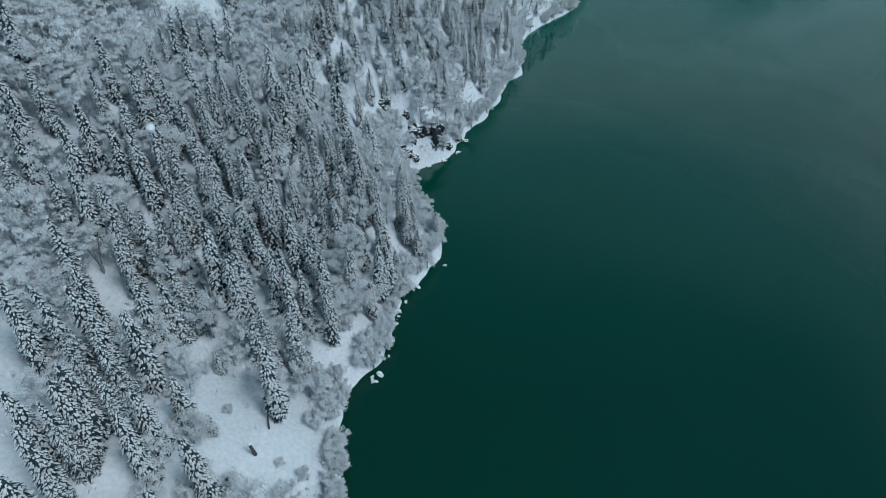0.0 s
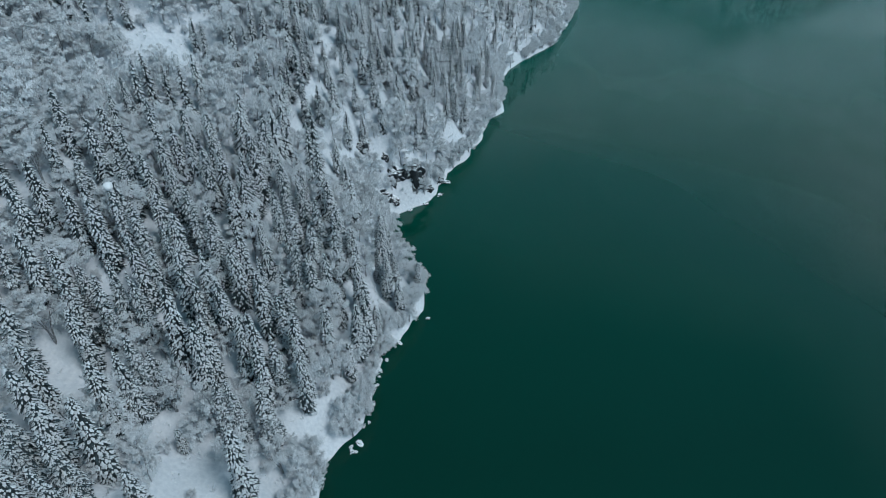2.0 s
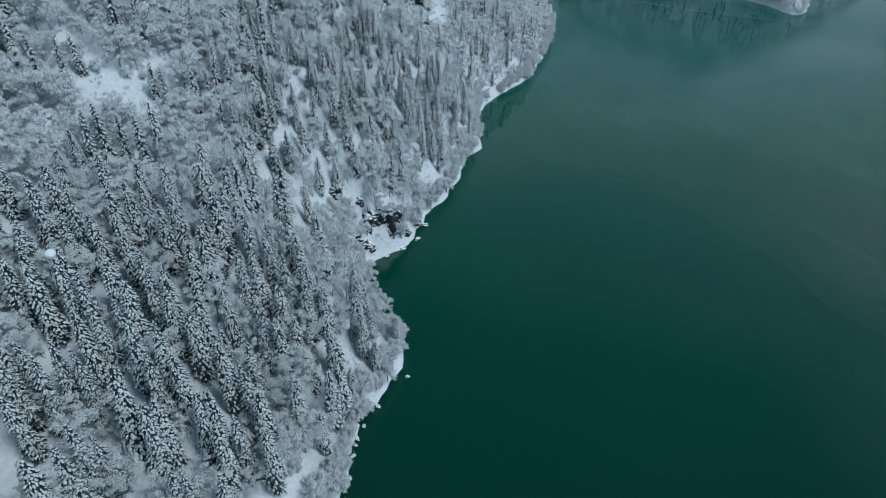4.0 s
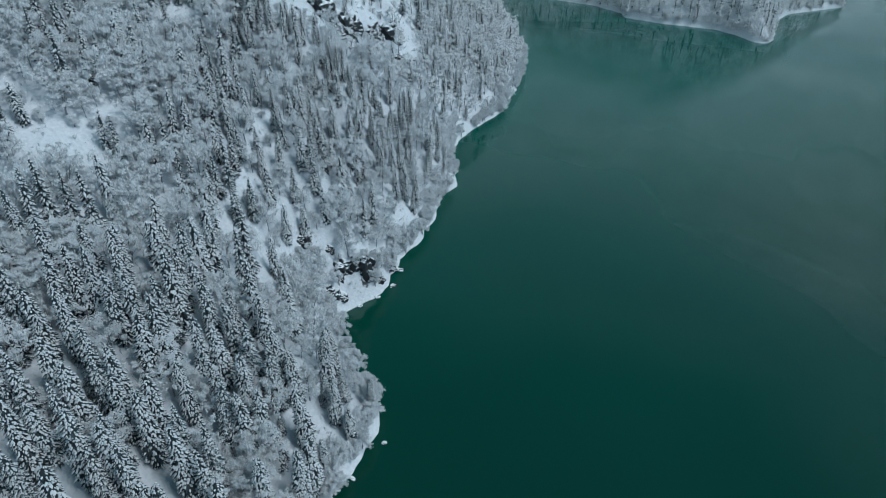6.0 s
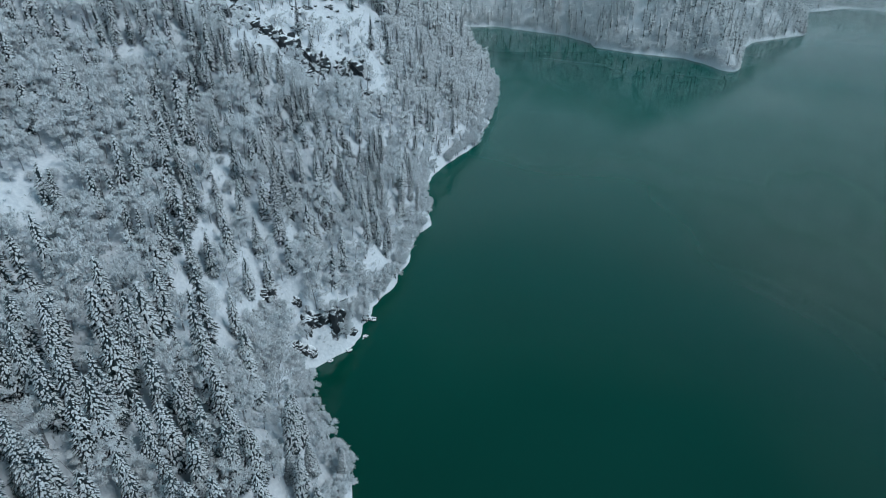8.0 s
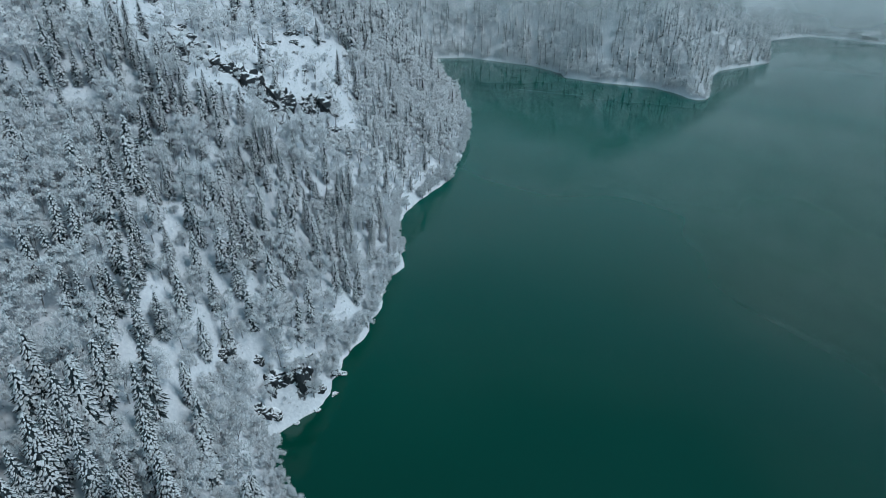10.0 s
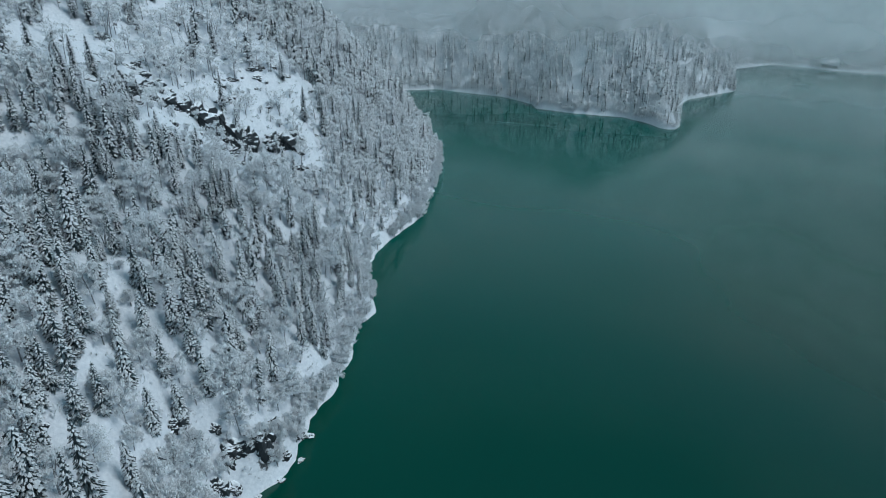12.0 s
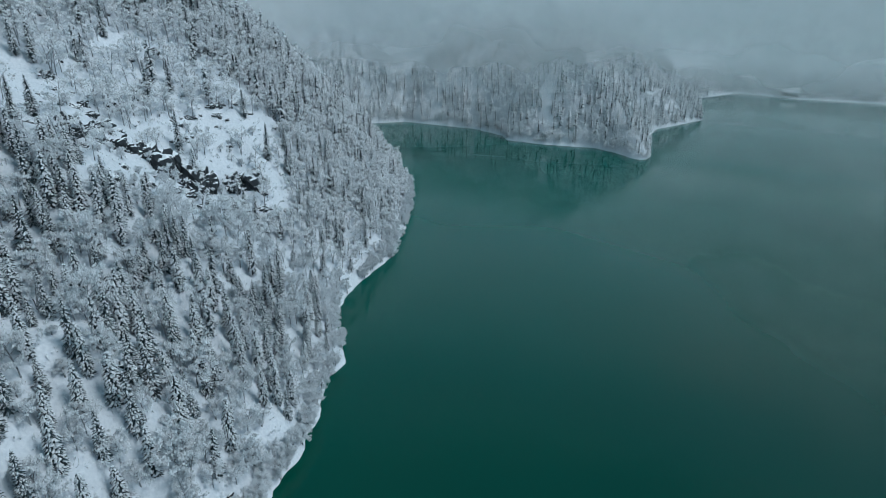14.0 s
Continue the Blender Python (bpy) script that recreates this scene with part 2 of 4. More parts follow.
SHORE_FAR = [(140, 839), (182, 838), (216, 806), (249, 778), (268, 737), (266, 716), (293, 688), (338, 661), (352, 633), (356, 608),
             (368, 604), (392, 642), (417, 685), (451, 720), (493, 735), (541, 753), (608, 851), (643, 890), (722, 913), (750, 890),
             (772, 849), (824, 811), (866, 777), (1000, 680), (1150, 420), (1120, 0), (900, -320), (300, -420), (40, -320)]
LAKE = np.array(SHORE_NEAR + SHORE_FAR, float)


def value_noise(x, y, cell, seed=0):
    """Smooth noise from -1 to 1 on a square lattice."""
    x, y = np.asarray(x, float) / cell, np.asarray(y, float) / cell
    i, j = np.floor(x).astype(np.int64), np.floor(y).astype(np.int64)
    u, v = x - i, y - j
    u, v = u * u * (3 - 2 * u), v * v * (3 - 2 * v)

    def lattice(a, b):
        h = (a * 374761393 + b * 668265263 + seed * 974711) & 0x7FFFFFFF
        h = ((h ^ (h >> 13)) * 1274126177) & 0x7FFFFFFF
        return (h ^ (h >> 16)) % 65536 / 32767.5 - 1

    return (lattice(i, j) * (1 - u) + lattice(i + 1, j) * u) * (1 - v) + (lattice(i, j + 1) * (1 - u) + lattice(i + 1, j + 1) * u) * v


def inland(x, y):
    """Metres from the waterline: positive on land, negative on the lake."""
    x, y = np.ravel(np.asarray(x, float)), np.ravel(np.asarray(y, float))
    x = x + 1.3 * value_noise(x, y, 7, 3) + 0.7 * value_noise(x, y, 3, 4)
    a, b = LAKE, np.roll(LAKE, -1, 0)
    best, inside = np.full(len(x), 1e9), np.zeros(len(x), bool)
    for (ax, ay), (bx, by) in zip(a, b):
        ex, ey = bx - ax, by - ay
        t = np.clip(((x - ax) * ex + (y - ay) * ey) / (ex * ex + ey * ey), 0, 1)
        best = np.minimum(best, (x - ax - t * ex) ** 2 + (y - ay - t * ey) ** 2)
        if ay != by:
            inside ^= ((ay > y) != (by > y)) & (x < ax + ex * (y - ay) / ey)
    return np.where(inside, -1, 1) * np.sqrt(best)


def smooth(lo, hi, v):
    t = np.clip((np.asarray(v, float) - lo) / (hi - lo), 0, 1)
    return t * t * (3 - 2 * t)


ALONG = [60, 120, 165, 200, 250, 300, 345, 410, 470]
SLOPE_LOW = [0.70, 0.62, 0.92, 1.08, 1.50, 1.18, 1.30, 1.13, 1.15]
SLOPE_HIGH = [0.42, 0.42, 0.60, 0.46, 0.48, 0.55, 0.70, 0.80, 1.0]


SWELLS = [(-55, 342, 26, 11), (-58, 398, 24, 8), (-30, 265, 17, 7), (-9, 247, 7, 6), (-50, 287, 20, 4), (-42, 240, 15, 7),
          (-90, 115, 24, -6), (-48, 84, 13, 4), (-96, 271, 22, 6), (4, 424, 9, 4), (-18, 384, 13, -6), (12, 291, 8, 4)]


def height(x, y):
    """The ground's height over the lake."""
    x, y = np.ravel(np.asarray(x, float)), np.ravel(np.asarray(y, float))
    d = inland(x, y)
    low, high = np.minimum(d, 45), np.maximum(d - 45, 0)
    near = np.interp(y, ALONG, SLOPE_LOW) * low + np.interp(y, ALONG, SLOPE_HIGH) * high
    gentle = smooth(470, 640, x)
    far = (1.2 - 0.95 * gentle) * low + (1.0 - 0.4 * gentle) * high
    w = smooth(540, 660, y) + (1 - smooth(-150, 40, y)) + smooth(150, 200, x)
    w = np.clip(w, 0, 1)
    z = near * (1 - w) + far * w
    z = np.where(z > 150, 150 + 260 * (1 - np.exp(-(z - 150) / 260)), z)
    rough = smooth(2, 30, d)
    z = z + rough * (4.0 * value_noise(x, y, 38, 11) + 2.0 * value_noise(x, y, 15, 12)) + smooth(0, 8, d) * 0.6 * value_noise(x, y, 5, 13)
    # broken ledges across the open rock face
    a, b = 0.83 * (y - 398) + 0.55 * (x + 32), 0.83 * (x + 32) - 0.55 * (y - 398)
    ledge = np.exp(-((a / 75) ** 2 + (b / 32) ** 4))
    z = z + ledge * (2.4 * np.abs(value_noise(x + 0.6 * y, y * 0.4, 11, 21)) + 1.2 * value_noise(x, y, 4.5, 22))
    for cx, cy, r, dz in SWELLS:
        z = z + dz * np.exp(-((x - cx) ** 2 + (y - cy) ** 2) / (r * r)) * smooth(0, 5, d)
    z = z + 0.5 * smooth(0.0, 1.2, d)
    return np.where(d > 0, z, -0.15 - 0.5 * np.minimum(-d, 60))


def mesh_object(name, verts, faces, material, parent=None, label="", smooth_faces=False):
    me = bpy.data.meshes.new(name)
    me.from_pydata(verts, [], faces)
    for m in material if isinstance(material, (list, tuple)) else [material]:
        me.materials.append(m)
    if smooth_faces:
        me.polygons.foreach_set("use_smooth", [True] * len(me.polygons))
    me.update()
    ob = new(name, me)
    if parent:
        ob.parent = parent
    if label:
        ob["label"] = label
    return ob


def axis(*pieces):
    out = []
    for a, b, step in pieces:
        out.extend(np.arange(a, b, step))
    return np.array(out + [pieces[-1][1]], float)


def build_ground():
    xs = axis((-4000, -400, 300), (-400, -160, 12), (-160, 140, 2.4), (140, 900, 8), (900, 1500, 60), (1500, 4500, 400))
    ys = axis((-3000, -200, 280), (-200, 50, 12), (50, 520, 2.4), (520, 960, 7), (960, 1400, 40), (1400, 4800, 400))
    gx, gy = np.meshgrid(xs, ys)
    gz = height(gx, gy)
    nx, ny = len(xs), len(ys)
    verts = np.column_stack([gx.ravel(), gy.ravel(), gz]).tolist()
    idx = np.arange(nx * ny).reshape(ny, nx)
    faces = np.column_stack([idx[:-1, :-1].ravel(), idx[:-1, 1:].ravel(), idx[1:, 1:].ravel(), idx[1:, :-1].ravel()]).tolist()
    return tagged(mesh_object("ground", verts, faces, GROUND, smooth_faces=True), "steep snow-covered mountainside with bare rock ledges",
                  "ground", kind="structure")


build_ground()
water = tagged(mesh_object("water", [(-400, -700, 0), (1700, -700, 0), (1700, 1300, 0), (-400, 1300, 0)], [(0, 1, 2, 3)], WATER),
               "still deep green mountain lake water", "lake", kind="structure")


def build_cloud():
    """Curved sheets of thin cloud, one behind another, over the far shore."""
    sheets = []
    for k, (dist, top) in enumerate(((560, 420), (620, 430), (690, 450), (770, 480), (870, 520), (1020, 560), (1300, 640))):
        verts, faces, n = [], [], 40
        for i in range(n + 1):
            a = radians(-42 + 110 * i / n)
            r = dist + 26 * math.sin(5 * a + k * 1.7) + 14 * math.sin(11 * a + k)
            for j in range(9):
                z = 1.5 + (top - 1.5) * j / 8
                rr = r + 18 * math.sin(z / 45 + k * 2 + 3 * a)
                verts.append((15 + rr * math.sin(a), 100 + rr * math.cos(a), z))
        for i in range(n):
            for j in range(8):
                p = i * 9 + j
                faces.append((p, p + 9, p + 10, p + 1))
        sheets.append((verts, faces))
    v, f = [], []
    for verts, faces in sheets:
        f += [tuple(q + len(v) for q in face) for face in faces]
        v += verts
    return tagged(mesh_object("cloud_bank", v, f, MIST, smooth_faces=True), "pale grey low cloud hanging over the far shore", "cloud", kind="stuff")


build_cloud()


# ---- trees ----
def tube(path, radii, sides=6):
    """A tapered tube along a path."""
    verts, faces = [], []
    for k, (p, r) in enumerate(zip(path, radii)):
        a, b = Vector(path[max(k - 1, 0)]), Vector(path[min(k + 1, len(path) - 1)])
        t = (b - a).normalized()
        u = t.cross(Vector((0, 1, 0.01)) if abs(t.y) < 0.9 else Vector((1, 0, 0))).normalized()
        w = t.cross(u)
        for s in range(sides):
            c = 2 * math.pi * s / sides
            verts.append(tuple(Vector(p) + r * (math.cos(c) * u + math.sin(c) * w)))
    for k in range(len(path) - 1):
        for s in range(sides):
            i, j = k * sides + s, k * sides + (s + 1) % sides
            faces.append((i, j, j + sides, i + sides))
    return verts, faces


def joined(chunks):
    v, f = [], []
    for verts, faces in chunks:
        f += [tuple(q + len(v) for q in face) for face in faces]
        v += verts
    return v, f


def leaf(p, q, width, ridge, sag):
    """One snowy spray from p to q: a small ridged leaf shape, bowed by sag."""
    dx, dy = q[0] - p[0], q[1] - p[1]
    ln = math.hypot(dx, dy) or 1.0
    sx, sy = -dy / ln * width, dx / ln * width
    m = [p[k] + (q[k] - p[k]) * 0.55 for k in range(3)]
    m[2] += sag
    return ([p, (m[0] + sx, m[1] + sy, m[2] - ridge), (m[0], m[1], m[2] + ridge), (m[0] - sx, m[1] - sy, m[2] - ridge), q],
            [(0, 3, 2), (0, 2, 1), (1, 2, 4), (2, 3, 4)])


def blade(p, q, width, sag):
    """A flat dark spray of needles from p to q."""
    dx, dy = q[0] - p[0], q[1] - p[1]
    ln = math.hypot(dx, dy) or 1.0
    sx, sy = -dy / ln * width, dx / ln * width
    m = [p[k] + (q[k] - p[k]) * 0.55 for k in range(3)]
    return [p, (m[0] + sx, m[1] + sy, m[2] + sag), q, (m[0] - sx, m[1] - sy, m[2] + sag)], [(0, 3, 1), (1, 3, 2)]


def clump(rng, z, az, r, size, droop, sides=5):
    """A lump of snow lying on the end of a bough: a drooping, uneven cushion."""
    ca, sa = math.cos(az), math.sin(az)
    verts = [(ca * r * 0.97, sa * r * 0.97, z + size * rng.uniform(0.3, 0.6))]
    turn = rng.uniform(0, 6)
    for q in range(sides):
        c = 2 * math.pi * (q + rng.uniform(-0.3, 0.3)) / sides + turn
        k = size * rng.uniform(0.65, 1.3)
        out, side = k * math.cos(c) * 1.1, k * math.sin(c) * 0.9
        verts.append((ca * (r + out) - sa * side, sa * (r + out) + ca * side, z - droop * out - 0.3 * size + rng.uniform(-0.15, 0.15) * size))
    return verts, [(0, 1 + q, 1 + (q + 1) % sides) for q in range(sides)]


def conifer_shapes(rng, kind, h, detail=1.0):
    """Needle and snow geometry of one conifer: a dark ragged core, whorls of needle sprays, and the snow that they carry."""
    fir = kind == "fir"
    fol, snow = [], []
    g = detail ** -0.5
    base = 0.05 * h
    spread = (0.108 if fir else 0.150) * h
    lobes, waist = rng.uniform(0, 6), rng.uniform(0.0, 0.22)

    def radius(u):
        r = max(0.0, 1 - u) ** (0.46 if fir else 0.72)
        return spread * (r * (0.70 + 0.30 * min(1, u * 4.5)) * (1 - waist * math.exp(-((u - 0.45) / 0.12) ** 2)) + 0.02)

    sides = 9 if detail > 0.6 else 6 if detail > 0.2 else 4
    rings = 16 if detail > 0.6 else 7 if detail > 0.2 else 4
    verts, faces = [], []
    for k in range(rings + 1):
        u = k / rings
        for q in range(sides):
            c = 2 * math.pi * q / sides + 0.35 * k
            r = radius(u) * (rng.uniform(0.5, 0.78) if fir else rng.uniform(0.22, 0.55)) * (1 if detail > 0.6 else 0.8 if detail > 0.1 else 0.55) * (0.5 if k == 0 else 1)
            verts.append((r * math.cos(c), r * math.sin(c), base + (h - base) * u * 0.965 + rng.uniform(-0.3, 0.1)))
    for k in range(rings):
        for q in range(sides):
            a, b = k * sides + q, k * sides + (q + 1) % sides
            faces.append((a, b, b + sides, a + sides))
    fol.append((verts, faces))
    z, off = base, rng.uniform(0, 6)
    while z < h * 0.975:
        u = (z - base) / (h - base)
        full = radius(u)
        off += 2.1
        if fir:
            step = (0.52 if detail > 0.6 else 0.6) * g
            n = max(4, round(6.283 * full / ((0.61 if detail > 0.6 else 0.7) * g)))
        else:
            step = 0.86 * g * (0.62 + 0.38 * (1 - u))
            n = max(5, round(6.283 * full / (1.12 * g)))
        tuft = rng.uniform(0.88, 1.1)
        for q in range(n):
            az = 6.283 * (q + rng.uniform(-0.38, 0.38)) / n + off
            ca, sa = math.cos(az), math.sin(az)
            zz = z + rng.uniform(-0.5, 0.5) * step
            r = full * tuft * rng.uniform(0.76, 1.12) * (1 + 0.12 * math.sin(2 * az + lobes + u * 11))
            bare = rng.random() < (0.13 if fir and detail > 0.6 else 0.05) + (0.35 if u < 0.08 else 0.16 if u < 0.3 else 0.0)
            if fir:
                size = (0.30 if detail > 0.6 else 0.36) * g * (0.66 + 0.34 * full / spread) * rng.uniform(0.68, 1.3)
                droop = rng.uniform(0.45, 1.15)
                end = r + 1.2 * size
                if detail > 0.1 or rng.random() < 0.4:
                    fol.append(blade((ca * r * 0.35, sa * r * 0.35, zz + 0.15), (ca * end, sa * end, zz - droop * size * 1.5 - 0.25), size * (0.85 if detail > 0.6 else 0.7), 0.1))
                if not bare:
                    snow.append(clump(rng, zz, az, r, size, droop, 5 if detail > 0.2 else 4))
                continue
            width = 0.20 * g * (0.6 + 0.4 * full / spread)
            drop = r * rng.uniform(0.38, 0.66)
            r0 = r * rng.uniform(0.05, 0.25)
            p, e = (ca * r0, sa * r0, zz), (ca * r, sa * r, zz - drop)
            sag = 0.14 * drop
            if detail > 0.1 or rng.random() < 0.4:
                fol.append(blade((p[0], p[1], zz - 0.12), (ca * r * 1.06, sa * r * 1.06, zz - drop - 0.22), width * 1.75, sag - 0.16))
            if bare:
                continue
            if detail < 0.2:
                snow.append(blade((p[0], p[1], zz + 0.14), (e[0], e[1], e[2] + 0.12), width * rng.uniform(1.2, 1.9), sag + 0.1))
                continue
            snow.append(leaf((p[0], p[1], zz + 0.08), (e[0], e[1], e[2] + 0.04), width * rng.uniform(0.95, 1.45), width * 0.45, sag + 0.1))
            for t in ((0.42, 0.68) if detail > 0.6 else (0.5,)):
                for way in (-1, 1):
                    if rng.random() < 0.14:
                        continue
                    b = az + way * rng.uniform(0.45, 0.85)
                    ln = r * rng.uniform(0.26, 0.42) * (1.15 - 0.5 * t)
                    s0 = (p[0] + (e[0] - p[0]) * t, p[1] + (e[1] - p[1]) * t, zz - drop * t + sag)
                    s1 = (s0[0] + math.cos(b) * ln, s0[1] + math.sin(b) * ln, s0[2] - ln * rng.uniform(0.5, 0.95))
                    snow.append(leaf((s0[0], s0[1], s0[2] + 0.06), s1, width * rng.uniform(0.7, 1.1), width * 0.4, 0.08))
                    fol.append(blade((s0[0], s0[1], s0[2] - 0.1), (s1[0] * 1.04, s1[1] * 1.04, s1[2] - 0.18), width * 1.2, 0.0))
        z += step
    tip = [(0.2 * g ** 0.5 * math.cos(1.2566 * q), 0.2 * g ** 0.5 * math.sin(1.2566 * q), h - 0.9) for q in range(5)]
    snow.append((tip + [(0, 0, h + 0.15)], [(q, (q + 1) % 5, 5) for q in range(5)]))
    return joined(fol), joined(snow)


def conifer(rng, kind, h, name, label, detail=1.0):
    root = tagged(new(name), label, "tree")
    f, s = conifer_shapes(rng, kind, h, detail)
    bend = rng.uniform(-0.2, 0.2)
    mesh_object("trunk", *tube([(0, 0, -1.2), (bend * 0.3, 0, h * 0.35), (bend, 0, h * 0.7), (0, 0, h * 0.97)], [0.42, 0.32, 0.19, 0.04]), BARK, root)
    mesh_object("foliage", *f, NEEDLES, root)["kind"] = "stuff"
    mesh_object("snow_load", *s, SNOW_LOAD, root, "fresh snow on the boughs")["kind"] = "stuff"
    return root


def puff(rng, centre, spread, count, size):
    """One tuft of frosted twig ends: short strands that point every way and hang a little, with lumps of snow among them."""
    chunks = []
    for _ in range(count):
        x, y, z = rng.gauss(0, 0.55), rng.gauss(0, 0.55), rng.gauss(0, 0.5)
        p = (centre[0] + x * spread, centre[1] + y * spread, centre[2] + z * spread)
        if rng.random() < 0.55:
            k0 = size * rng.uniform(0.3, 0.66)
            turn = rng.uniform(0, 6)
            verts = [(p[0] + rng.uniform(-0.3, 0.3) * k0, p[1] + rng.uniform(-0.3, 0.3) * k0, p[2] + 0.9 * k0)]
            for q in range(4):
                c, k = turn + 1.5708 * (q + rng.uniform(-0.3, 0.3)), k0 * rng.uniform(0.6, 1.3)
                verts.append((p[0] + k * math.cos(c), p[1] + k * math.sin(c), p[2] - k0 * rng.uniform(0.0, 1.1)))
            chunks.append((verts, [(0, 1, 2), (0, 2, 3), (0, 3, 4), (0, 4, 1)]))
            continue
        dx, dy, dz = x + rng.gauss(0, 0.6), y + rng.gauss(0, 0.6), z + rng.gauss(0, 0.5) - 0.12
        ln = size * rng.uniform(0.6, 1.5) / (math.sqrt(dx * dx + dy * dy + dz * dz) or 1)
        dx, dy, dz = dx * ln, dy * ln, dz * ln
        w = size * rng.uniform(0.16, 0.3)
        a = rng.uniform(0, 6.28)
        wx, wy, wz = w * math.cos(a), w * math.sin(a), w * rng.uniform(-0.6, 0.6)
        m = (p[0] + dx * 0.55, p[1] + dy * 0.55, p[2] + dz * 0.55 + 0.12 * size)
        chunks.append(([p, (m[0] + wx, m[1] + wy, m[2] + wz), (p[0] + dx, p[1] + dy, p[2] + dz - 0.1 * size), (m[0] - wx, m[1] - wy, m[2] - wz)], [(0, 1, 3), (1, 2, 3)]))
    return chunks


def broadleaf_shapes(rng, h, limbs, detail=1.0, reach=0.27, wood_too=True):
    """Stems, limbs and side branches of a bare tree, and the tufts of frosted twigs at their ends."""
    wood, frost = [], []
    g = detail ** -0.5
    twigs, size = max(4, round(28 * detail ** 0.65)), 0.42 * g ** 0.75 * (h / 14) ** 0.4
    subs = 4 if detail > 0.5 else 3 if detail > 0.15 else 1
    stems = rng.choice((1, 1, 2, 3))
    for s in range(stems):
        a = rng.uniform(0, 6.28)
        lean = rng.uniform(0.05, 0.16) * (1 + 0.7 * (stems > 1)) * h
        top = (lean * math.cos(a), lean * math.sin(a), h * rng.uniform(0.76, 0.9))
        path = [(0.15 * math.cos(a) * s, 0.15 * math.sin(a) * s, -0.8)] + [(top[0] * t ** 1.6, top[1] * t ** 1.6, top[2] * t) for t in (0.3, 0.6, 0.85, 1.0)]
        wood.append(tube(path, [0.24, 0.18, 0.13, 0.08, 0.03], 5))
        n = max(3, limbs // stems)
        for k in range(n):
            t = 0.28 + 0.72 * (k + rng.random()) / n
            root = Vector((top[0] * t ** 1.6, top[1] * t ** 1.6, top[2] * t))
            b = k * 2.4 + rng.uniform(-0.5, 0.5)
            ln = h * reach * (1.15 - 0.6 * t) * rng.uniform(0.65, 1.35)
            end = root + Vector((math.cos(b) * ln, math.sin(b) * ln, ln * rng.uniform(0.2, 1.15)))
            mid = root.lerp(end, 0.5) + Vector((0, 0, 0.16 * ln))
            wood.append(tube([tuple(root), tuple(mid), tuple(end)], [0.08, 0.05, 0.02], 3))
            heart = 0.13 * ln + 0.30
            frost += puff(rng, end, heart, twigs, size)
            for q in range(subs):
                u = 0.3 + 0.65 * (q + rng.random()) / subs
                start = root.lerp(mid, u * 2) if u < 0.5 else mid.lerp(end, u * 2 - 1)
                c = b + rng.choice((-1, 1)) * rng.uniform(0.4, 1.3)
                sl = ln * rng.uniform(0.28, 0.55)
                tipp = start + Vector((math.cos(c) * sl, math.sin(c) * sl, sl * rng.uniform(-0.25, 0.55)))
                if wood_too:
                    bow = start.lerp(tipp, 0.5) + Vector((0, 0, 0.14 * sl))
                    wood.append(tube([tuple(start), tuple(bow), tuple(tipp)], [0.045, 0.03, 0.012], 3))
                frost += puff(rng, tipp, heart * 0.85, twigs, size)
                frost += puff(rng, start.lerp(tipp, 0.5) + Vector((0, 0, 0.12 * sl)), heart * 0.6, twigs // 2, size * 0.9)
    return joined(wood), joined(frost)


def broadleaf(rng, h, name, label, limbs=15, detail=1.0, reach=0.27):
    root = tagged(new(name), label, "tree" if h > 5 else "shrub")
    w, f = broadleaf_shapes(rng, h, limbs, detail, reach)
    mesh_object("trunk", *w, RIMED_BARK, root)
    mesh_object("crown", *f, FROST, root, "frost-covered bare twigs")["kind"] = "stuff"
    return root


def boulder(rng, name, size, label, fine=4):
    """Broken rock: blocks split by joints, ledges and a rough surface."""
    bm = bmesh.new()
    bmesh.ops.create_icosphere(bm, subdivisions=fine, radius=1.0)
    off = Vector((rng.uniform(0, 50), rng.uniform(0, 50), rng.uniform(0, 50)))
    for v in bm.verts:
        near, _ = noise.voronoi(v.co * 1.5 + off)
        block = noise.cell(_[0] * 7.3)
        n = 0.42 * noise.noise(v.co * 0.9 + off) + 0.34 * block + 0.30 * min(near[1] - near[0], 0.3) + 0.10 * noise.noise(v.co * 4 + off) + 0.035 * noise.noise(v.co * 11 + off)
        c = v.co * (0.9 + n)
        c.z += 0.045 * (math.floor(c.z * 4 + off.x) + 0.5 - (c.z * 4 + off.x))
        v.co = Vector((c.x * size[0], c.y * size[1], c.z * size[2]))
    me = bpy.data.meshes.new(name)
    bm.to_mesh(me)
    bm.free()
    me.materials.append(ROCK)
    return tagged(new(name, me), label, "rock")


rng = random.Random(7)
# each kind in two grades: finely branched, and coarser for the upper slope
FIRS, FIRS_UP = [[conifer(rng, "fir", 24, "fir_tree", "tall narrow fir tree loaded with clumps of snow", d) for _ in range(4)] for d in (0.85, 0.5)]
SPRUCES, SPRUCES_UP = [[conifer(rng, "spruce", 24, "spruce_tree", "dark spruce tree with drooping snow-laden boughs", d) for _ in range(4)] for d in (0.85, 0.5)]
BIRCHES, BIRCHES_UP = [[broadleaf(rng, 14, "birch_tree", "bare broadleaf tree white with hoar frost", 15, d) for _ in range(4)] for d in (0.8, 0.36)]
BEECHES, BEECHES_UP = [[broadleaf(rng, 17, "beech_tree", "wide-crowned leafless tree with arching frosted branches", 18, d, 0.31) for _ in range(4)] for d in (0.8, 0.36)]
SHRUBS = [broadleaf(rng, 4.0, "shrub", "low leafless shrub buried in frost and snow", 9, 0.6, 0.34) for _ in range(3)]
